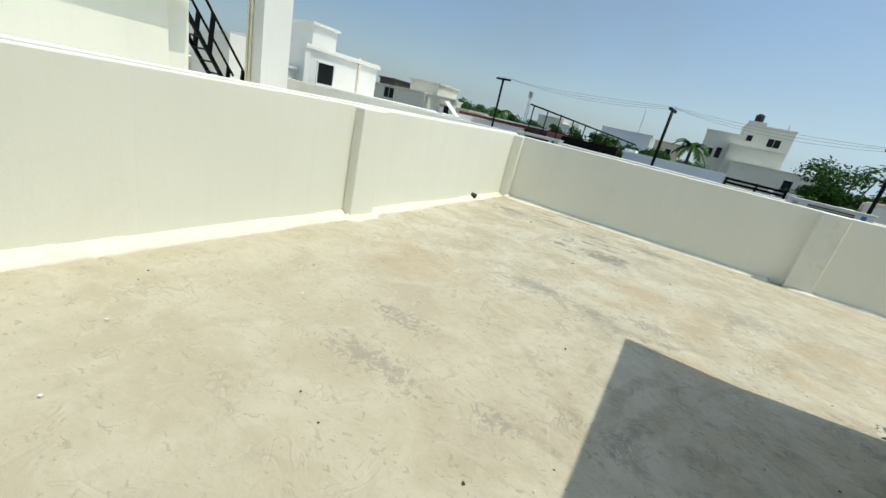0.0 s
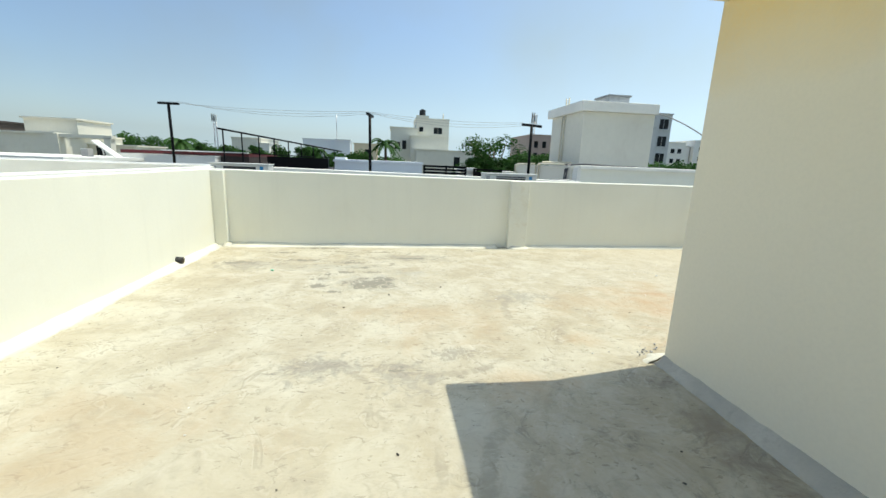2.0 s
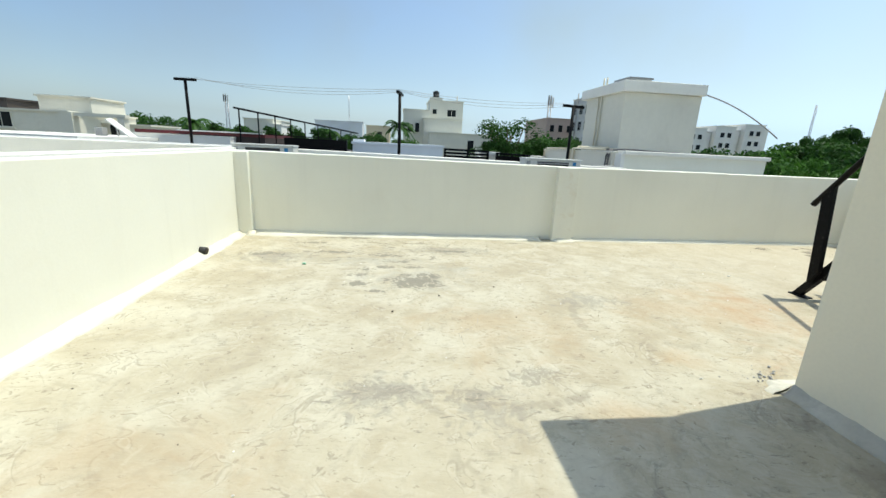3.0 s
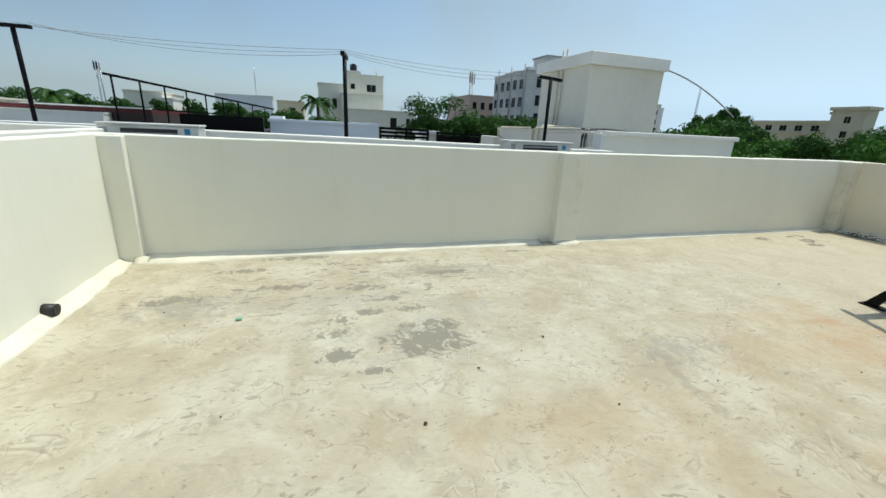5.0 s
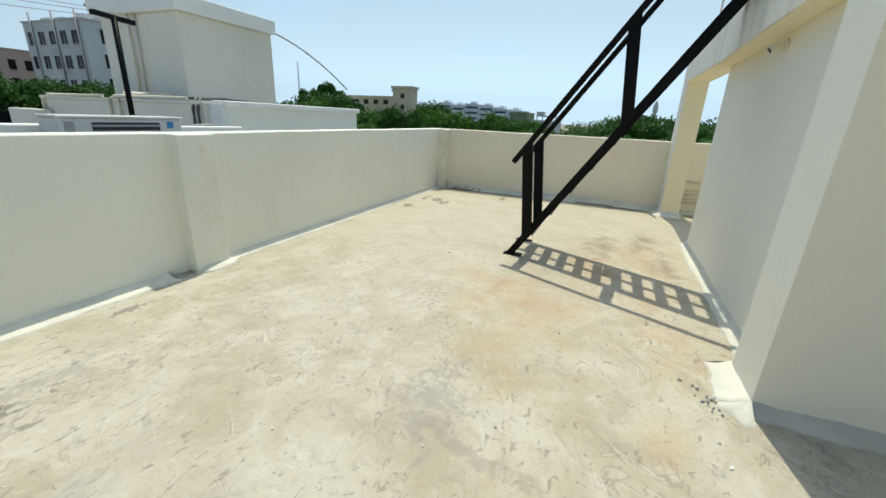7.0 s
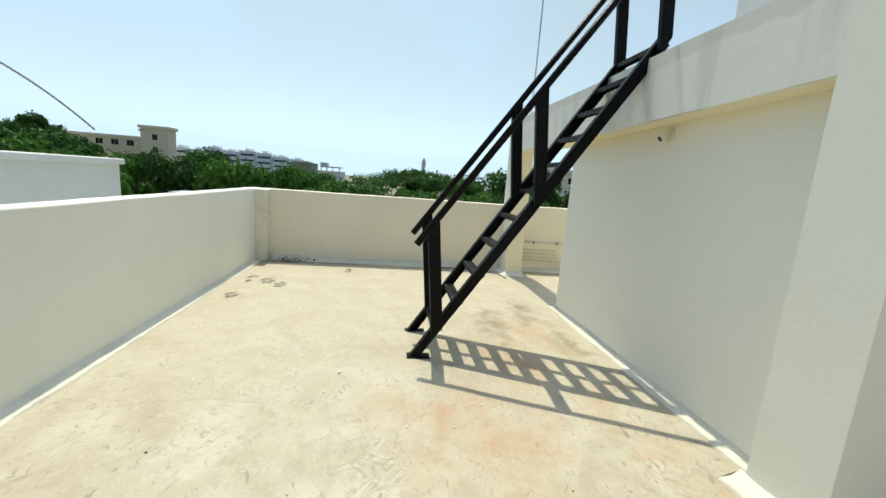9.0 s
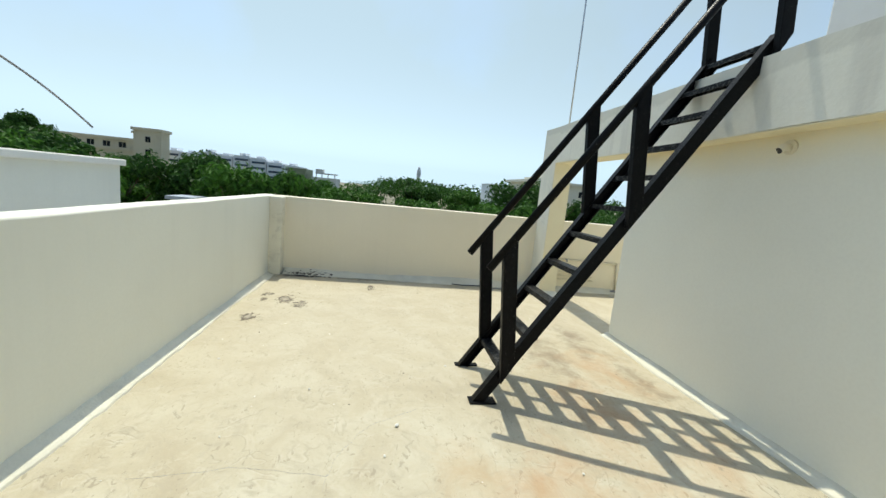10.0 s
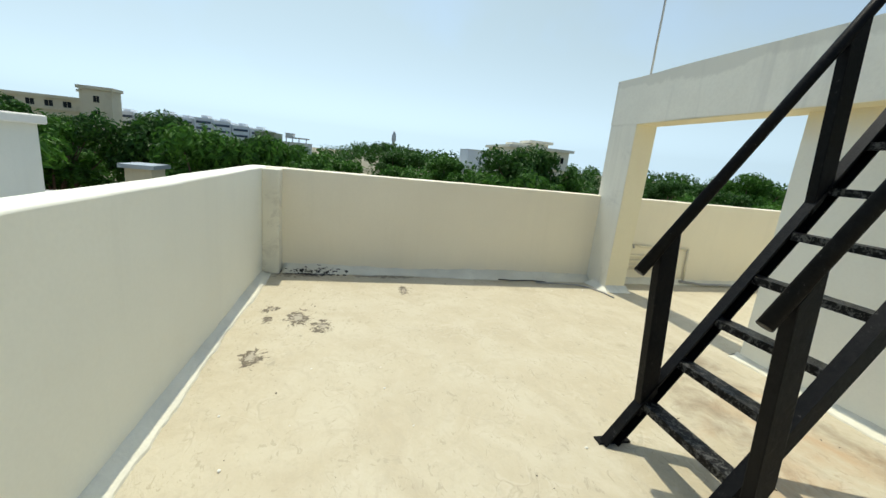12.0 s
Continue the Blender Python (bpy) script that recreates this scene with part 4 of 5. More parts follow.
part("terrace_roof", cube((3.864, 11.554, 1.28), (7.046, 15.65, 1.38)), CEMENT, nb)
part("low_step", cube((3.45, 15.5, 0.62), (3.70, 16.4, 1.22), 0.02), OFFWHITE, nb)
up = part("upper_room", cube((4.71, 13.2, 1.38), (6.80, 15.35, 2.93), 0.02), OFFWHITE, nb, "cream boxy upper room")
bm = cube((4.60, 13.09, 2.93), (6.83, 15.5, 3.19), 0.012)
part("roof_edge", bm, LIP, nb, "white projecting roof edge")
for y in (14.30, 14.48):
    part("down_pipe", tube(bmesh.new(), [(4.67, y, 1.4), (4.67, y, 2.93)], 0.02, 8), PIPE_W, nb)
    part("vent_pipe", tube(bmesh.new(), [(4.75, y, 3.17), (4.75, y, 3.42)], 0.022, 8), PIPE_W, nb)
# pipes along the top and down the side wall
part("conduit", tube(bmesh.new(), [(3.69, 15.7, 0.8), (3.68, 15.68, 1.40), (3.70, 15.5, 1.48), (3.70, 13.9, 1.49)], 0.024, 8), PIPE_W, nb)
part("conduit", tube(bmesh.new(), [(3.68, 13.72, 0.9), (3.68, 13.72, 1.44), (3.72, 13.6, 1.50), (3.72, 11.9, 1.50)], 0.024, 8), PIPE_W, nb)
part("conduit", tube(bmesh.new(), [(3.67, 13.45, 0.9), (3.67, 13.45, 1.46), (3.76, 13.42, 1.55), (4.6, 13.4, 1.56)], 0.024, 8), PIPE_W, nb)
part("conduit", tube(bmesh.new(), [(3.75, 11.95, 1.50), (4.2, 11.75, 1.52), (5.2, 12.2, 1.50), (7.1, 12.9, 1.49)], 0.02, 8), PIPE_D, nb)
for dy in (0, 0.1):
    part("bent_pipe", tube(bmesh.new(), [(3.70, 11.62 + dy, 0.85), (3.66, 11.62 + dy, 1.15), (3.69, 11.66 + dy, 1.36), (3.80, 11.72 + dy, 1.50), (4.1, 11.75 + dy, 1.51)], 0.024, 8), PIPE_D, nb)
part("bent_pipe", tube(bmesh.new(), [(3.1, 11.2, 1.14), (3.55, 11.2, 1.15), (3.70, 11.2, 1.12), (3.72, 11.2, 0.8)], 0.022, 8), PIPE_G, nb)

cb = thing("slack_cable", (6.8, 12.9, 2.95), "slack grey cable hanging from the roof corner", "cable")
pts = [(6.83 + 1.6 * k / 12 * 1.0, 13.09 - 0.65 * k / 12, 2.95 - 0.53 * (k / 12) - 0.46 * (k / 12) ** 2) for k in range(13)]
part("cable", tube(bmesh.new(), pts, 0.016, 6), CABLE, cb)


def outdoor_unit(x, y, z, w, top, label):
    a = thing("outdoor_unit", (x + w / 2, y, z), label, "air conditioner", "outdoor units behind the parapet")
    part("body", cube((x, y - 0.16, z + 0.06), (x + w, y + 0.16, top - 0.022), 0.012), ACBODY, a)
    part("top_cover", cube((x - 0.012, y - 0.175, top - 0.022), (x + w + 0.012, y + 0.175, top), 0.006), ACBODY, a)
    bm = bmesh.new()
    for k in range(9):
        box(bm, (x + 0.22 * w, y - 0.176, z + 0.14 + k * 0.052), (x + 0.78 * w, y - 0.162, z + 0.16 + k * 0.052))
    g = part("grille", bm, PIPE_G, a, "grey louvred grille")
    part("fan_recess", cube((x + 0.22 * w, y - 0.1625, z + 0.12), (x + 0.78 * w, y - 0.1600, top - 0.057)), RUBBER, g)
    part("sticker", cube((x + 0.85 * w, y - 0.164, top - 0.112), (x + 0.91 * w, y - 0.1615, top - 0.047)), STICKER, a, "blue sticker")
    part("vent_panel", cube((x + 0.03 * w, y - 0.163, top - 0.142), (x + 0.10 * w, y - 0.1605, top - 0.052)), PIPE_G, a)
    for k in (0.1, 0.85):
        part("stand_foot", cube((x + k * w, y - 0.15, z), (x + (k + 0.05) * w, y + 0.15, z + 0.06)), GALV, a)
    return a


outdoor_unit(1.39, 10.465, 0.62, 1.07, 1.272, "white outdoor air conditioner with a blue sticker on a roof")
outdoor_unit(-3.67, 10.465, 0.62, 1.0, 1.297, "white outdoor air conditioner unit on the next roof")


def t_pole(x, y, z, top, w, turn, label):
    p = thing("clothesline_pole", (x, y, z), label, "pole", "clothesline poles")
    part("post", tube(bmesh.new(), [(x, y, z), (x, y, top)], 0.031, 10), BLACK, p)
    dx, dy = w / 2 * math.cos(turn), w / 2 * math.sin(turn)
    part("crossbar", beam_box(bmesh.new(), (x - dx, y - dy, top), (x + dx, y + dy, top - 0.02), 0.055, 0.05), BLACK, p)
    part("base_plate", cube((x - 0.1, y - 0.1, z), (x + 0.1, y + 0.1, z + 0.015)), BLACK, p)
    return [(x + k * dx, y + k * dy, top + 0.04) for k in (-0.9, 0, 0.9)]


side = thing("side_roof", (-7.5, 14.0, GROUND_Z), "white row house roof with low parapets", "house")
part("wall", cube((-10.5, 12.6, GROUND_Z), (-3.7, 16.5, 0.9)), WHITE, side)
part("parapet", cube((-10.5, 12.6, 0.9), (-3.7, 12.8, 1.2), 0.015), WHITE, side)
part("roof", cube((-10.5, 12.8, 0.9), (-3.7, 16.5, 1.0)), CEMENT, side)
A = t_pole(-5.57, 12.98, 1.0, 2.56, 0.56, -0.35, "tall black steel T-shaped clothesline pole on a white roof")
B = t_pole(-0.89, 11.44, 0.62, 2.37, 0.40, 1.35, "tall black steel T-shaped clothesline pole seen edge-on")
C = t_pole(2.695, 11.516, 0.62, 2.33, 0.48, 0.15, "tall black steel T-shaped clothesline pole")
for a, b in ((A, B), (B, C)):
    for k in range(3):
        ln_ = thing("clothesline", a[k], "thin sagging grey clothesline wire between poles", "wire", "clotheslines")
        pa, pb = Vector(a[k]), Vector(b[k])
        pts = [pa.lerp(pb, i / 10) - Vector((0, 0, (0.07 + 0.05 * k) * 4 * (i / 10) * (1 - i / 10))) for i in range(11)]
        part("wire", tube(bmesh.new(), pts, 0.0035, 5), CABLE, ln_)

# the row house to the west
wn = thing("west_house", (-9.5, 2.0, GROUND_Z), "cream row house next door with a tall stair room", "house")
part("wall", cube((-14.5, -6.0, GROUND_Z), (-3.62, 10.8, -0.2)), CREAM, wn)
part("roof_floor", cube((-14.5, -6.0, -0.2), (-3.62, 10.8, 0.0)), OFFWHITE, wn)
part("parapet", cube((-3.76, -6.0, 0.0), (-3.60, 10.8, 1.225), 0.012), LIP, wn)
# added grey strip stands in for the shaded gap between the parapets
part("gap_shade_strip", cube((-3.60, -6.0, 0.9), (W - 0.125, 9.2, 1.125)), CEMENT, wn, "grey strip in place of the shaded gap between two parapets")
part("parapet", cube((-14.5, 10.6, 0.0), (-3.76, 10.8, 1.23), 0.012), LIP, wn)
part("stair_room", cube((-13.5, -6.0, 0.0), (-10.0, 6.2, 3.2), 0.01), CREAM, wn)
part("stair_room_recess", cube((-13.5, 6.2, 0.0), (-10.14, 6.66, 3.2), 0.01), CREAM, wn)
part("canopy", cube((-10.0, -6.0, 2.55), (-9.70, 6.66, 2.7)), BEAM, wn)
col = part("column", cube((-9.95, 7.85, 0.0), (-9.32, 8.6, 5.2), 0.01), WHITE, wn, "tall white column with pipes")
for dx in (0.12, 0.24):
    part("down_pipe", tube(bmesh.new(), [(-9.95 + dx, 7.81, 0.0), (-9.95 + dx, 7.81, 5.2)], 0.03, 10), PIPE_W, col)
part("rear_wall", cube((-14.5, 8.9, 0.0), (-12.4, 10.6, 2.1)), WHITE, wn)
copy_thing(STAIR, pose(-10.75, 7.3, 0))["label"] = "steep open black steel stair on the neighbouring roof"

# white houses further west and north-west
wh = house("white_house", "plain white two-step house with one dark window", [(-24, -17, 15.3, 20.25, GROUND_Z, 2.8), (-21, -18, 16.4, 17.95, 2.7, 4.0), (-24, -17.6, 13.2, 15.7, GROUND_Z, 1.75)], WHITE,
      windows=[("e", 16.53, 1.25, 1.0, 0.95, -17.0)])
part("down_pipe", tube(bmesh.new(), [(-16.95, 18.75, 1.0), (-16.95, 18.75, 2.95)], 0.05, 8), PIPE_W, wh)
part("roof_rim", cube((-17.06, 15.2, 2.8), (-16.9, 20.3, 2.88)), LIP, wh)
part("corner_trim", cube((-17.02, 15.2, 0.9), (-16.94, 15.5, 2.68)), LIP, wh)
house("terrace_row", "low white row house roofs with grey ledges", [(-24, -14.9, 6, 13.0, GROUND_Z, 1.2), (-17.5, -10.8, 16.9, 23.5, GROUND_Z, 1.17), (-15, -12, 12.2, 15.0, GROUND_Z, 1.05)], WHITE, roof_mat=LIP)
ph = house("frame_house", "cream flat house with an open roof frame", [(-31.3, -22.7, 33, 40, GROUND_Z, 2.45), (-25.5, -22.2, 34.5, 38, 2.4, 3.5), (-22.7, -19.4, 36, 40, GROUND_Z, 1.85)], OFFWHITE, windows=[("s", -26.7, 1.3, 1.2, 0.9, 33.0)])
part("frame_post", cube((-23.2, 32.9, 0), (-22.4, 33.6, 2.4)), OFFWHITE, ph)
part("frame_post", cube((-19.7, 33.0, 0), (-19.3, 33.5, 2.2)), OFFWHITE, ph)
part("frame_beam", cube((-22.4, 33.0, 2.15), (-19.2, 33.5, 2.38)), OFFWHITE, ph)
part("doorway", cube((-22.1, 35.9, 0.5), (-21.4, 36.0, 1.8)), GLASS, ph, "dark open doorway")
house("dark_roof_room", "small dark brown roof room", [(-28.5, -26.6, 33.5, 36, GROUND_Z, 3.1)], surface("dark_brown_sheet", (0.06, 0.05, 0.045), 0.6), category="shed")

ps = thing("solar_panel", (-11.3, 19.9, 1.17), "white tilted solar water heater panel on a roof", "solar panel")
part("panel", beam_box(bmesh.new(), (-11.68, 19.8, 1.78), (-10.92, 19.9, 1.13), 0.42, 0.05, (0.6, 0, 0.7)), WHITE, ps)
for x, z in ((-11.6, 1.68), (-11.1, 1.28)):
    part("leg", tube(bmesh.new(), [(x, 20.1, 1.16), (x, 20.0, z)], 0.02, 6), GALV, ps)
part("tank", cube((-12.15, 19.7, 1.16), (-11.9, 20.0, 1.47), 0.02), PIPE_G, ps)

rr = house("red_roof_house", "low white house with a dark red sheet roof", [(-11.7, -7.9, 21, 27, GROUND_Z, 1.34)], WHITE, slab=0.05, over=0.02)
part("red_roof", cube((-11.9, 21.6, 1.36), (-6.7, 27, 1.50)), RED, rr, "dark red sheet roof edge")
part("roof_edge", cube((-10.2, 21.4, 1.50), (-6.7, 21.6, 1.545)), WHITE, rr)
part("side_wall", cube((-7.9, 21.6, GROUND_Z), (-6.7, 27, 1.36)), surface("dark_brown_wall", (0.05, 0.035, 0.03), 0.75), rr)

rl = thing("roof_railing", (-5, 21, 0.6), "dark steel railing sloping along a roof edge", "railing")
r0, r1 = Vector((-6.75, 18.6, 2.36)), Vector((-3.1, 25.2, 1.80))
part("top_rail", beam_box(bmesh.new(), r0, r1, 0.06, 0.06), BLACK, rl)
for k in range(9):
    p = r0.lerp(r1, (k + 0.25) / 9)
    part("post", beam_box(bmesh.new(), (p.x, p.y, 0.9), p, 0.04, 0.04, (1, 0, 0)), BLACK, rl)
part("mid_rail", beam_box(bmesh.new(), (-6.0, 19.9, 1.5), (-3.1, 25.2, 1.45), 0.04, 0.04), BLACK, rl)
rb = thing("dark_roof_wall", (-5, 22, GROUND_Z), "dark brown roof parapet under the railing", "house")
part("wall", cube((-6.9, 18.4, GROUND_Z), (-3.0, 25.6, 0.95)), surface("dark_stained_wall", (0.035, 0.028, 0.026), 0.7), rb)
part("parapet", cube((-5.3, 19.4, 0.95), (-2.95, 19.6, 1.42)), BLACK, rb)

wl = house("low_white_roof", "low bluish-white roof parapet", [(-2.85, 0.93, 20.5, 26, GROUND_Z, 1.40)], BLUEWHITE, slab=0.1, over=0.05)
part("raised_edge", cube((-2.85, 20.6, 1.40), (-2.4, 21.4, 1.5)), BLUEWHITE, wl)
fe = thing("roof_fence", (3, 20.7, 0.0), "black steel fence of horizontal rails on a roof edge", "fence")
for z0 in (1.25, 1.11, 0.97):
    part("rail", beam_box(bmesh.new(), (1.0, 20.7, z0), (2.95, 20.7, z0 - 0.02), 0.07, 0.09), BLACK, fe)
for z0 in (1.17, 1.04):
    part("rail", beam_box(bmesh.new(), (3.3, 20.7, z0), (5.35, 20.9, z0 - 0.04), 0.06, 0.08), BLACK, fe)
for x, z1 in ((1.05, 1.30), (2.05, 1.30), (2.95, 1.27), (3.35, 1.2), (4.05, 1.18), (4.7, 1.17), (5.3, 1.16)):
    part("post", beam_box(bmesh.new(), (x, 20.72, -0.5), (x, 20.72, z1), 0.08, 0.08, (1, 0, 0)), BLACK, fe)
part("mesh_panel", cube((3.4, 20.86, 0.6), (5.25, 20.9, 1.03)), BLACK, fe)
house("fence_house", "white flat roof house behind a fence", [(1.2, 9.5, 20.9, 26, GROUND_Z, 0.55), (2.75, 3.4, 21, 22, 0.5, 1.22)], WHITE)

# far houses to the north
house("far_white_house", "far white flat-roofed house", [(-25.0, -20.6, 70, 80, GROUND_Z, 4.1)], OFFWHITE)
house("far_white_house", "far small white house", [(-20.8, -18.9, 68, 74, GROUND_Z, 3.3)], WHITE)
house("far_white_house", "far bluish house with a flat roof", [(-14.7, -7.8, 72, 82, GROUND_Z, 4.45), (-9.2, -7.0, 70, 72, GROUND_Z, 4.4)], BLUEWHITE)
house("far_brown_house", "far brown and white houses", [(-6.7, -2.9, 74, 84, GROUND_Z, 4.1)], TAN, windows=[("s", -4.5, 2.3, 0.8, 0.8, 74)])
th = house("tank_house", "tall white house in steps with a water tank on top", [(-0.5, 4.2, 75, 84, GROUND_Z, 7.15), (4.0, 9.9, 76, 84, GROUND_Z, 8.9), (2.9, 9.3, 72, 76, GROUND_Z, 5.65), (3.7, 13.9, 69, 75, GROUND_Z, 3.35)], STAINED,
           windows=[("s", 7.9, 6.3, 1.5, 1.1, 76), ("s", 4.9, 6.6, 0.7, 0.8, 76), ("s", 1.9, 3.4, 0.7, 1.5, 75), ("s", 10.4, 0.8, 1.0, 1.5, 69), ("s", 12.7, 0.8, 0.6, 1.5, 69), ("s", 0.7, 3.4, 0.9, 1.2, 75)])
part("roof_post", tube(bmesh.new(), [(8.9, 77, 8.8), (8.9, 77, 9.9)], 0.12, 6), STAINED, th)
part("parapet", cube((4.0, 75.9, 8.9), (6.2, 76.2, 9.35)), STAINED, th)
wtk = thing("water_tank", (5.15, 77, 8.9), "black plastic water tank on a steel stand on a roof", "water tank")
part("tank", tube(bmesh.new(), [(5.15, 77, 9.45), (5.15, 77, 9.5), (5.15, 77, 10.3), (5.15, 77, 10.35)], 0.55, 16), RUBBER, wtk)
part("lid", tube(bmesh.new(), [(5.15, 77, 10.35), (5.15, 77, 10.5)], 0.3, 12), RUBBER, wtk)
for dx, dy in ((-.4, -.4), (.4, -.4), (-.4, .4), (.4, .4)):
    part("leg", cube((5.1 + dx, 76.95 + dy, 8.9), (5.2 + dx, 77.05 + dy, 9.45)), GALV, wtk)

# apartment blocks
pk = [("s", 24.9 + 1.5 * i, z, 0.7, 1.1, 72.0) for i in range(3) for z in (4.5, 2.5)]
house("pink_apartments", "dusty pink apartment block with small dark windows", [(23.9, 29.2, 72, 84, GROUND_Z, 6.75)], PINK, "apartment block", pk)
gw = [("w", 59.2 + 2.05 * i, z, 1.15, 1.3, 26.8) for i in range(5) for z in (7.0, 4.6, 2.2)] + [("s", 29.0 + 3.2 * i, z, 1.4, 1.4, 57.7) for i in range(4) for z in (7.2, 4.8, 2.4)]
ga = house("grey_apartments", "stained grey four-storey apartment block with many windows", [(26.8, 39.8, 57.7, 68.6, GROUND_Z, 9.4)], GREY, "apartment block", gw)
for x, y, w, z in ((27.2, 58.4, 1.2, 0.5), (27.2, 64.0, 2.2, 0.35), (31.0, 58.2, 2.0, 0.7), (29.5, 66, 2.5, 1.0)):
    part("roof_upstand", cube((x, y, 9.33), (x + w, y + w * 0.8, 9.35 + z)), GREY, ga)
part("roof_room", cube((32.1, 62.0, 9.33), (35.4, 66.0, 12.0)), GREY, ga, "stained grey rooftop room")
part("roof_room_slab", cube((31.9, 61.8, 12.0), (35.6, 66.2, 12.25)), CEMENT, ga)
for y in (58.4, 62.5, 66.8):
    part("down_pipe", tube(bmesh.new(), [(26.7, y, GROUND_Z), (26.7, y, 10.2)], 0.09, 6), PIPE_G, ga)
for i in range(3):
    x = 55.7 + 6.3 * i
    ws = [("s", x + 1.5, z, 0.9, 0.9, 80.0) for z in (4.9 + 0.6 * i, 2.9 + 0.6 * i, 0.9 + 0.6 * i)] + [("s", x + 3.0, z, 0.9, 0.9, 80.0) for z in (4.9 + 0.6 * i, 2.9 + 0.6 * i, 0.9 + 0.6 * i)]
    house("grey_white_apartments", "grey and white three-storey apartment block", [(x, x + 4.3, 80, 88, GROUND_Z, 7.1 + 0.6 * i), (x + 4.3, x + 6.1, 81, 88, GROUND_Z, 6.5 + 0.6 * i)], WHITE, "apartment block", ws, group="row of apartments")

yb = [("w", 83.4 + 4.1 * i, 4.9, 1.9, 1.5, 130.0) for i in range(4)] + [("w", 75.9, 7.0, 1.4, 1.6, 128.5), ("w", 75.9, 3.4, 1.4, 1.6, 128.5)]
ye = house("yellow_building", "long tan building with a stair tower", [(130, 145, 79.7, 100.7, GROUND_Z, 7.7), (128.5, 133, 72.4, 79.7, GROUND_Z, 10.95)], TAN, "building", yb, slab=0.8, over=0.45)
for y in (72.1, 79.3):
    part("cornice", cube((128.2, y, 9.2), (129.4, y + 0.8, 9.8)), TAN, ye)
part("ledge", cube((129.5, 79.8, 4.1), (130.0, 100.7, 4.6)), TAN, ye)
RIBBON = surface("bluish_dark_ribbon_glass", (0.05, 0.075, 0.12), 0.4, var=0.2, big=0.2, fine=2, relief=0.0)
hts = [6.2, 5.9, 6.9, 6.2, 6.8, 6.3, 5.5, 5.0]
for i, hz in enumerate(hts):
    y = 82.8 - 5.57 * i
    h = house("far_modern_block", "far bluish white office block with ribbon windows", [(150, 165, y - 5.1, y, GROUND_Z, hz), (152, 156, y - 3.4, y - 1.4, hz - 0.1, hz + 0.9)], BLUEWHITE, "office block", group="far row of office blocks")
    for z in (hz - 1.7, hz - 3.6, hz - 5.5):
        part("ribbon_window", cube((149.86, y - 4.8, z), (149.98, y - 0.5, z + 0.7)), RIBBON, h)
house("green_building", "far dull green building", [(122, 134, 31, 36, GROUND_Z, 3.9)], surface("dull_green_paint", (0.22, 0.25, 0.16), 0.8), "building")
pv = house("far_pavilion", "far grey house with an open top floor", [(120, 130, 22, 29, GROUND_Z, 1.9), (121, 127, 22.5, 28, 2.9, 3.2), (121, 124, 26, 28, 3.2, 4.2)], GREY)
for y in (22.6, 24.5, 26.2, 27.8):
    part("post", cube((121, y - 0.12, 1.8), (121.3, y + 0.12, 3.0)), GREY, pv)

fw = [("w", -18.6 - 2.6 * i, z, 1.0 if i < 2 else 0.6, 1.0, 67.8) for i in range(4) for z in (2.6, -0.2)] + [("n", 69.5 + 3 * i, 2.4, 1.6, 1.2, -16.8) for i in range(3)]
fb = house("storeyed_house", "white two-storey house with a heavy roof edge", [(67.8, 80, -27.6, -16.8, GROUND_Z, 4.95), (70, 74, -24.5, -21.5, 4.9, 6.1), (71, 73, -20.8, -18.4, 4.9, 5.5)], OFFWHITE, windows=fw, slab=0.45, over=0.6)
part("band", cube((67.5, -27.6, 1.4), (80, -16.7, 1.75)), OFFWHITE, fb)
house("small_white_block", "far small white block", [(100, 108, -25, -18.0, GROUND_Z, 4.45)], BLUEWHITE)
house("tin_shed", "low shed with a pale sheet roof among trees", [(16.05, 16.95, 14.3, 15.0, GROUND_Z, 0.41)], TAN, "shed", roof_mat=SHEET)

def mast(name, x, y, z0, z1, r, label, dishes=True):
    m = thing(name, (x, y, z0), label, "tower")
    for dx, dy in ((-r, -r), (r, -r), (0, r)):
        part("leg", tube(bmesh.new(), [(x + dx, y + dy, z0), (x + dx * 0.5, y + dy * 0.5, z1)], r * 0.22, 5), GALV, m)
    bm = bmesh.new()
    n = 12
    for k in range(n):
        a, b = z0 + (z1 - z0) * k / n, z0 + (z1 - z0) * (k + 1) / n
        s = -1 if k % 2 else 1
        beam_box(bm, (x - s * r, y - r, a), (x + s * r * 0.8, y - r * 0.8, b), r * 0.14, r * 0.14, (0, 1, 0))
    part("bracing", bm, GALV, m)
    if dishes:
        for k in range(5):
            part("panel_antenna", cube((x + (k % 3 - 1) * r * 0.9 - 0.12, y - r * 1.4, z1 - 1.7 + 0.3 * (k // 3)), (x + (k % 3 - 1) * r * 0.9 + 0.12, y - r * 1.2, z1 + 0.3 * (k // 3))), WHITE, m)


mast("cell_tower", -44.9, 115, GROUND_Z, 11.0, 0.55, "far lattice cell tower with panel antennas")
mast("cell_tower", 25.1, 75, GROUND_Z, 10.35, 0.45, "lattice cell tower with panel antennas")
mast("lattice_mast", 84.9, 82, GROUND_Z, 13.0, 0.24, "thin far lattice mast", False)
for x, y, z0, z1 in ((-9.4, 73, 4.4, 8.4),):
    tm = thing("roof_rod", (x, y, z0), "thin rod on a far roof", "rod")
    part("rod", tube(bmesh.new(), [(x, y, z0), (x, y, z1)], 0.06, 5), GALV, tm)
tw = thing("far_tower", (200, -7.7, GROUND_Z), "far slim grey tower on a wooded rise", "tower")
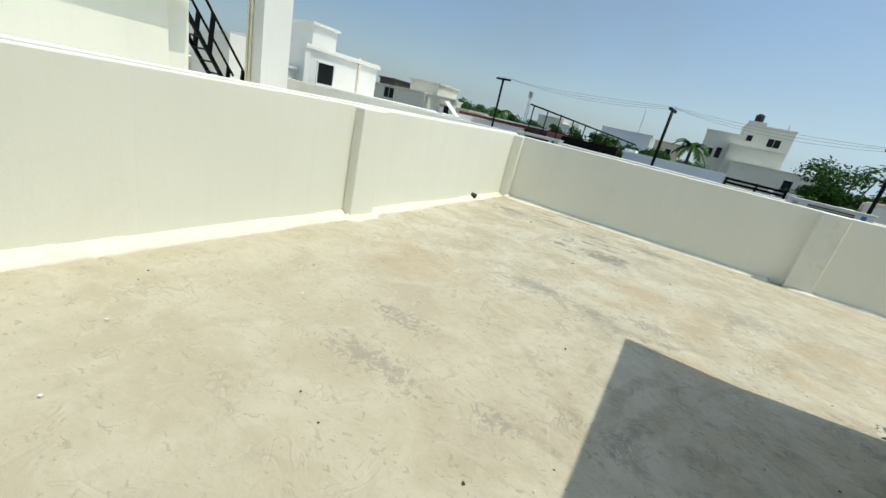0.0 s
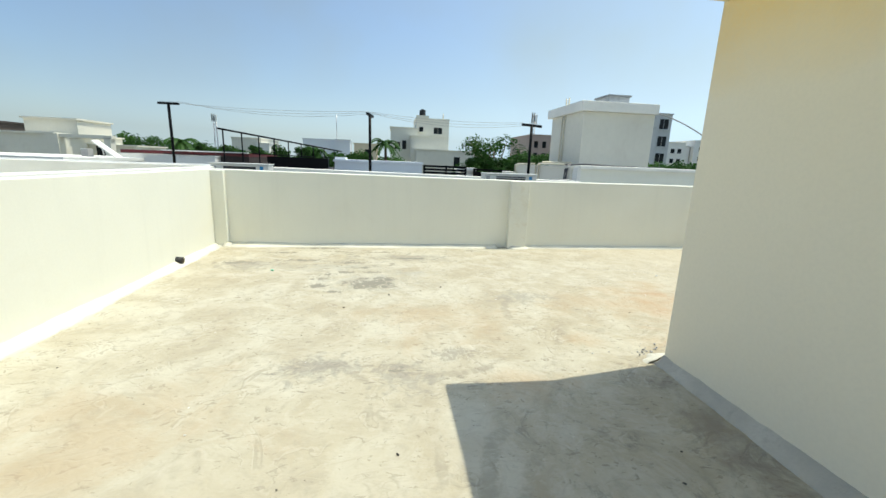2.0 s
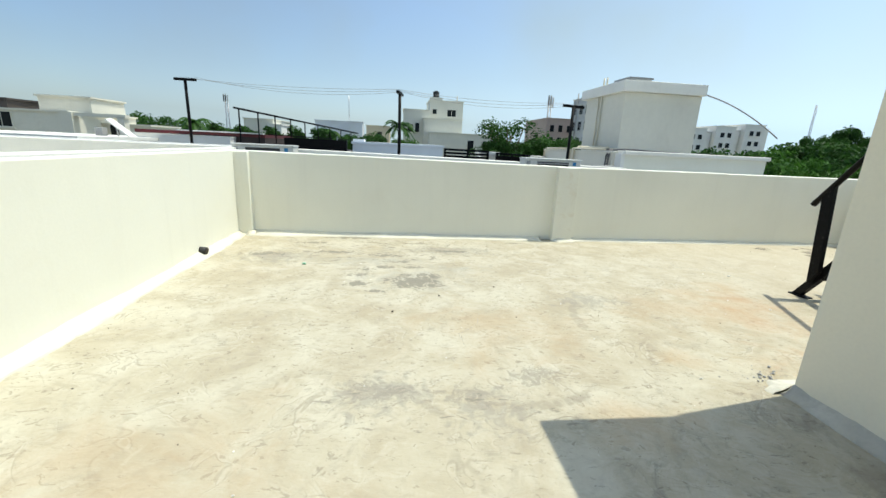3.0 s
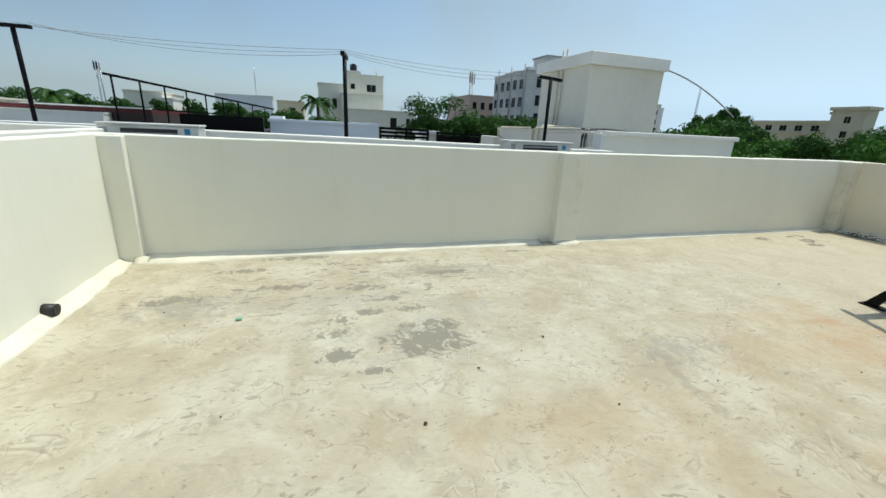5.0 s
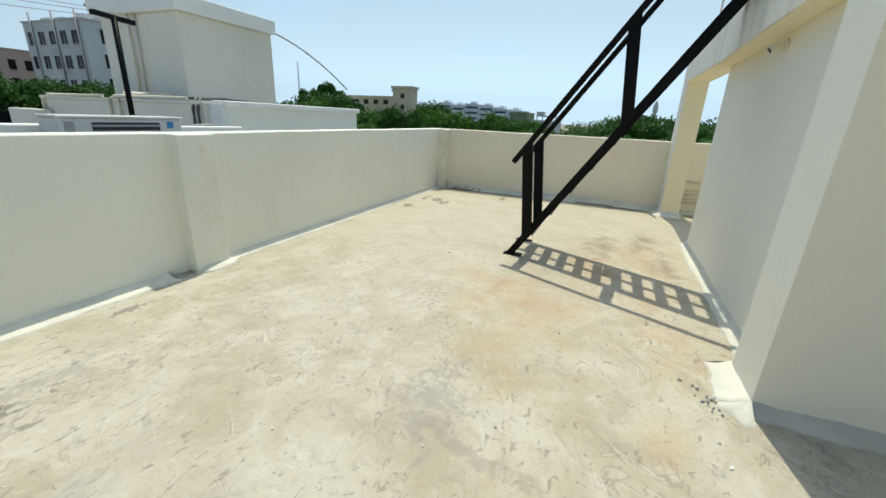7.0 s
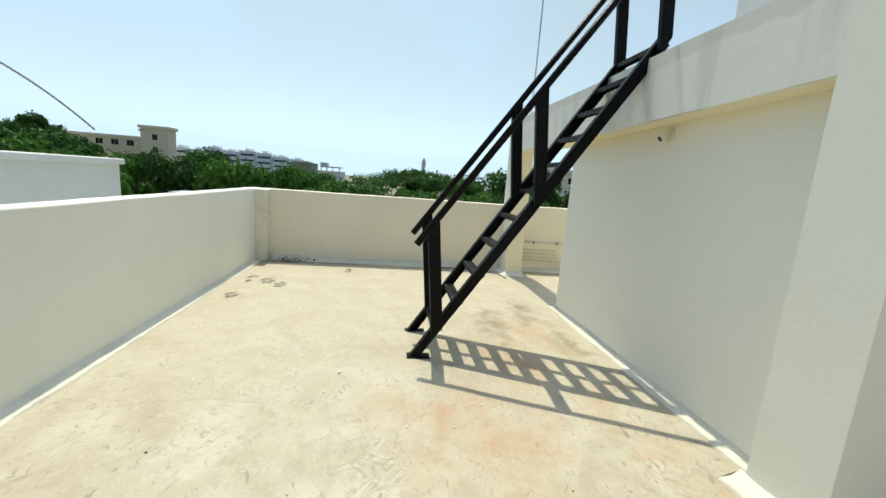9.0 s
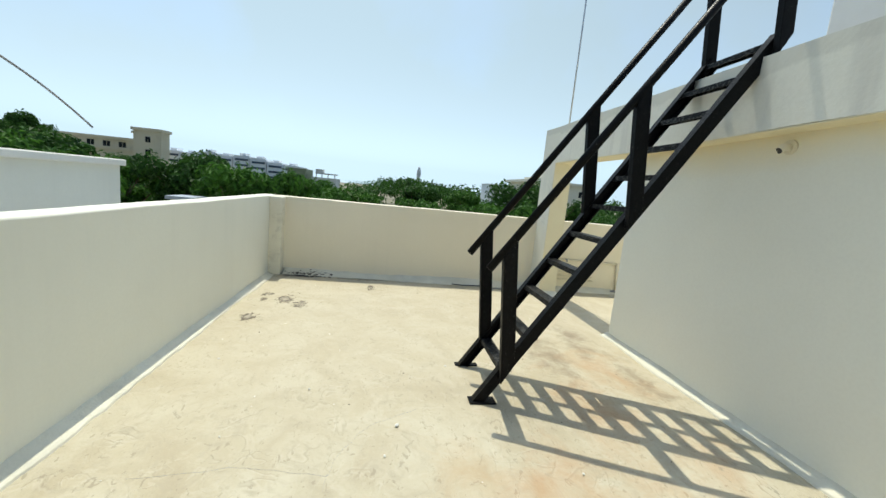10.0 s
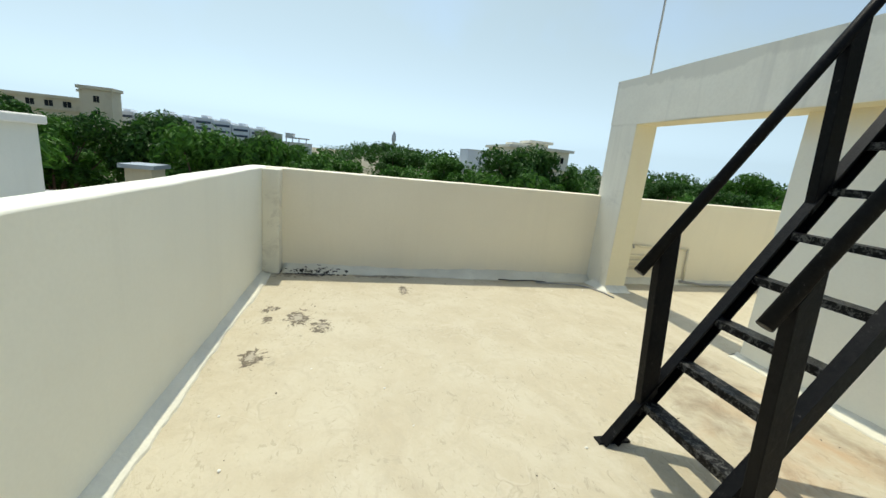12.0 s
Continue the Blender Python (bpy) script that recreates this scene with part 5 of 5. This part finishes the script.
bm = tube(bmesh.new(), [(200, -7.7, GROUND_Z), (200, -7.7, 6.9), (200, -7.7, 7.9), (200, -7.7, 9.9), (200, -7.7, 11.2), (200, -7.7, 11.9)], 0.8, 10)
for v in bm.verts:
    k = 1.0 + 0.35 * nz(v.co.z * 0.9, v.co.x) + (0.3 if 7.4 < v.co.z < 10.4 else 0) - (0.35 if v.co.z > 11 else 0)
    v.co.x, v.co.y = 200 + (v.co.x - 200) * k, -7.7 + (v.co.y + 7.7) * k
part("shaft", bm, GREY, tw)


# ---- trees ----
def leaves(blobs, n, size, seed, mat, name, parent, droop=0.3):
    """A crown: leaf blades spread through and over several uneven clumps."""
    rng = np.random.default_rng(seed)
    b = np.array(blobs, float)
    wgt = b[:, 3] * b[:, 3]
    idx = rng.choice(len(b), n, p=wgt / wgt.sum())
    d = rng.normal(size=(n, 3))
    d /= np.linalg.norm(d, axis=1)[:, None]
    rad = b[idx, 3] * (0.45 + 0.6 * rng.random(n) ** 0.6) * (1 + 0.18 * np.sin(5 * d[:, 0] + idx) * np.cos(4 * d[:, 1]))
    c = b[idx, :3] + d * rad[:, None] * np.array([1, 1, b[0, 4] if b.shape[1] > 4 else 0.8])
    nrm = d * 1.0 + rng.normal(size=(n, 3)) * 0.45 + np.array([0, 0, 0.15])
    nrm /= np.linalg.norm(nrm, axis=1)[:, None]
    t = np.cross(nrm, rng.normal(size=(n, 3)))
    t /= np.linalg.norm(t, axis=1)[:, None]
    u = np.cross(nrm, t)
    s = size * (0.6 + 0.8 * rng.random(n))[:, None]
    v = np.stack([c - t * s, c + u * s * 0.45 + nrm * s * 0.12, c + t * s - nrm * s * droop, c - u * s * 0.45 + nrm * s * 0.12], 1).reshape(-1, 3)
    top = parent
    v = v - np.array(top.location)
    f = np.arange(4 * n).reshape(-1, 4)
    me = bpy.data.meshes.new(name)
    me.from_pydata(v.tolist(), [], f.tolist())
    me.materials.append(mat)
    ob = new(name, me)
    ob.parent = parent
    return ob


def tree(seed, h=8.4, r=2.5, n=8200, size=0.135, mat=None, label="leafy green tree with a dense broad crown", sparse=False):
    rng = random.Random(seed)
    t = thing("tree", (0, 0, 0), label, "tree")
    bm = bmesh.new()
    fork = h * 0.42
    tube(bm, [(0, 0, 0), (0.08, 0.05, fork * 0.5), (0.0, 0.1, fork), (0.1, 0.1, h * 0.75)], 0.2, 8, 0.06)
    blobs = []
    m = 38 if not sparse else 30
    for k in range(m):
        a = k * 2.4 + rng.uniform(-.4, .4)
        q = rng.uniform(0.25, 1.0) * r * (0.75 if k % 3 else 0.95)
        z = h * rng.uniform(0.58, 0.91) - 0.14 * q
        e = Vector((q * math.cos(a), q * math.sin(a), z))
        tube(bm, [(0, 0.08, fork * rng.uniform(0.85, 1.15)), (e.x * 0.5, e.y * 0.5, (fork + z) * 0.52), tuple(e)], 0.07, 5, 0.02)
        blobs.append((*e, r * (rng.uniform(0.15, 0.30) if not sparse else rng.uniform(0.16, 0.28)), 0.75))
    blobs.append((0, 0, h * 0.86, r * 0.42 if not sparse else r * 0.2, 0.75))
    part("trunk", bm, BARK, t, "brown forked trunk and limbs")
    leaves(blobs, n, size, seed, mat or LEAF, "crown", t)
    return t


KINDS = [tree(1), tree(2, mat=LEAF), tree(3, mat=LEAF_DARK, label="dark green leafy tree with a rounded crown"), tree(4, r=2.9, mat=LEAF_DARK, label="dark green leafy tree with a rounded crown"),
         tree(5, r=2.2, n=5000, mat=LEAF_DRY, label="olive and brown half-dry tree"), tree(6, h=9, r=3.2, n=3000, size=0.11, mat=LEAF_DARK, label="tall open tree with sparse feathery branches", sparse=True)]
FIRST = [True] * 6


def put_tree(k, x, y, top, wide=1.0, turn=0.0):
    """Sets a tree of that kind so that its top stands at the height given."""
    if x > 16 and -0.42 < y / x < -0.22:      # lower growth before the storeyed house
        top = min(top, 1.4 - 0.02 * x)
    if x > 12 and y / x > 0.05:
        top -= 0.011 * min(x, 45)
    h = {5: 9.0}.get(k, 8.4)
    sz = (top - GROUND_Z) / (h * 0.97)
    m = Matrix.LocRotScale((x, y, GROUND_Z), Euler((0, 0, turn)), (wide * sz, wide * sz, sz))
    if FIRST[k]:
        FIRST[k] = False
        KINDS[k].matrix_basis = m
        return KINDS[k]
    base = KINDS[k]
    keep = base.matrix_basis.copy()
    base.matrix_basis = Matrix.Identity(4)
    c = copy_thing(base, m)
    base.matrix_basis = keep
    return c


rng = random.Random(11)
# nearest row beyond the east parapet
for i, (x, y, top, k) in enumerate([(14.5, 18.5, 2.35, 0), (18.8, 13.6, 2.2, 1), (15.6, 23.0, 2.7, 2), (19.5, 11.8, 1.75, 0), (17.8, 8.2, 1.35, 0), (19.0, 4.6, 1.5, 1), (18.6, 1.0, 1.45, 0), (18.2, -2.6, 1.6, 3),
                                    (17.6, -6.3, 1.75, 1), (16.8, -10.2, 1.2, 0), (15.2, -13.6, 1.2, 2), (13.2, -16.8, 1.7, 3), (12.2, 21.5, 1.2, 1), (10.6, 24.5, 1.4, 0), (24.5, 25.0, 2.3, 3), (13.6, 25.5, 2.2, 0)]):
    put_tree(k, x, y, top + rng.uniform(-0.7, 0.6), rng.uniform(0.75, 1.05), rng.uniform(0, 6))
for i in range(16):
    y = 36 - 4.3 * i + rng.uniform(-1, 1)
    k = rng.choice([0, 1, 2, 3, 3, 2])
    put_tree(4 if i == 5 else k, 28 + rng.uniform(-3, 3), y, rng.uniform(0.6, 3.0) + (0.35 if i < 5 else 0), rng.uniform(0.9, 1.2), rng.uniform(0, 6))
for i in range(15):
    y = 62 - 7.0 * i + rng.uniform(-2, 2)
    put_tree(rng.choice([2, 3, 1]), 44 + rng.uniform(-4, 4), y, rng.uniform(1.2, 2.5), rng.uniform(1.0, 1.3), rng.uniform(0, 6))
# trees to the north
for x, y, top, k, wd in [(9.8, 43, 4.7, 5, 1.25), (8.8, 42, 2.3, 3, 1.1), (12.2, 41, 2.8, 2, 1.2), (15.5, 42, 2.9, 3, 1.2), (18.5, 44, 2.8, 2, 1.2), (14, 46, 3.0, 1, 1.2), (21, 46, 3.2, 3, 1.2),
                         (26, 36, 2.4, 2, 1.3), (30, 34, 2.3, 3, 1.2), (34, 33, 2.5, 2, 1.2), (56, 53, 5.7, 2, 0.75), (60, 53.5, 6.9, 3, 0.7), (22, 34, 2.4, 1, 1.2), (17, 31, 1.9, 0, 1.1), (20, 27, 1.7, 0, 1.1),
                         (-17.0, 58, 2.2, 2, 1.2), (-21.5, 60, 2.4, 3, 1.2), (-13, 45, 1.9, 1, 1.0), (-9, 46, 2.0, 0, 1.0), (-6, 45, 2.2, 2, 1.0), (-3.5, 44, 2.3, 3, 0.9), (-26, 62, 2.6, 2, 1.3), (0, 48, 2.0, 1, 1.0)]:
    put_tree(k, x, y, top, wd, rng.uniform(0, 6))


def palm(x, y, top, label):
    p = thing("palm_tree", (x, y, GROUND_Z), label, "palm tree")
    part("trunk", tube(bmesh.new(), [(x, y, GROUND_Z), (x + 0.1, y, -2), (x, y, top - 0.9)], 0.2, 8, 0.13), BARK, p)
    rg = random.Random(int(x * 10))
    for k in range(15):
        a, lift = k * 2.4, rg.uniform(0.1, 1.2)
        bm = bmesh.new()
        pts = [Vector((x + math.cos(a) * s * 1.6, y + math.sin(a) * s * 1.6, top - 0.9 + lift * s * 1.5 - 1.5 * s * s)) for s in np.linspace(0, 1, 9)]
        side_ = Vector((-math.sin(a), math.cos(a), 0))
        for i, (q, w) in enumerate(zip(pts, pts[1:])):
            for sg in (-1, 1):
                for j in range(6):
                    e = q.lerp(w, j / 6)
                    tip = e + side_ * sg * 0.55 * (1 - 0.6 * i / 8) + (w - q) * 0.8 - Vector((0, 0, 0.18))
                    bm.faces.new([bm.verts.new(v) for v in (e, e + (w - q) * 0.28, tip)])
        part("frond", bm, LEAF_DARK, p)


palm(-19.6, 43, 3.3, "yellowish palm with drooping fronds")
palm(-1.0, 46, 4.0, "green palm with drooping fronds")
palm(-8.8, 50, 3.0, "small green palm with drooping fronds")

# roof plants by the red roof
for x, y in ((-9.6, 24), (-8.6, 24.5), (-7.4, 25), (-5.6, 22.5), (-4.4, 23.5), (-5.0, 24.6)):
    p = thing("potted_plant", (x, y, 1.0), "bushy green potted plant on a roof", "plant", "roof plants")
    part("pot", tube(bmesh.new(), [(x, y, 0.95), (x, y, 1.3)], 0.14, 10, 0.19), CEMENT, p)
    leaves([(x, y, 1.62, 0.33, 0.9), (x + 0.2, y, 1.5, 0.25, 0.9), (x - 0.2, y, 1.78, 0.2, 0.9)], 260, 0.09, int(-x * 10), LEAF_DARK, "foliage", p)

# far woods all round
woods = thing("far_woods", (0, 0, GROUND_Z), "distant dark green woods around the houses", "trees", kind="stuff")
g = np.random.default_rng(8)
blobs = []
for k in range(1000):
    a, dist = g.uniform(0, 6.283), g.uniform(75, 260)
    if math.pi * 1.5 > a > math.pi * 0.95 and g.random() < 0.5:
        continue
    top = 1.0 + (0.019 if dist > 120 and (a < 0.15 or a > 5.2) else 0.011) * dist + g.uniform(-2.0, 0.9)
    if 0.05 < a < 2.2:
        top -= 0.012 * dist
    rr_ = g.uniform(2.5, 4.5)
    x, y = dist * math.cos(a), dist * math.sin(a)
    if 145 < x < 168 and 30 < y < 90 or x > 0 and dist < 110 and -0.45 < y / x < -0.2:
        continue
    blobs.append((x, y, top - rr_ * 0.8, rr_, 0.85))
    blobs.append((x + g.uniform(-3, 3), y + g.uniform(-3, 3), top - rr_ * 1.7, rr_, 0.85))
for k in range(45):     # far hills to the north-west
    x, y = g.uniform(-125, -78), g.uniform(165, 195)
    blobs.append((x, y, 5.2 - abs(x + 104) * 0.06 + g.uniform(-1, 0.4), g.uniform(2.5, 4), 0.85))
for k in range(60):     # the wooded rise
    x, y = g.uniform(150, 185), g.uniform(-22, 12)
    blobs.append((x, y, 3.6 - abs(y + 3) * 0.14 + g.uniform(-1, 0.5), g.uniform(2, 3.2), 0.85))
leaves(blobs, 130000, 0.62, 21, LEAF_DARK, "foliage", woods)

scrap = thing("plastic_scrap", (-1.97, 7.68, 0), "small crumpled green plastic scrap on the floor", "litter")
bm = bmesh.new()
bmesh.ops.create_icosphere(bm, subdivisions=2, radius=0.024, matrix=Matrix.LocRotScale((-1.95, 7.70, 0.012), Euler((0.2, 0.3, 0.5)), (1, 0.6, 0.4)))
for v in bm.verts:
    v.co += Vector((nz(v.co.x * 60, v.co.y * 60), nz(v.co.y * 60, v.co.z * 60), nz(v.co.z * 60, v.co.x * 60))) * 0.012
    v.co.z = max(v.co.z, 0.003)
part("scrap", bm, surface("green_plastic_film", (0.25, 0.55, 0.38), 0.4, var=0.2, big=30, fine=100), scrap)
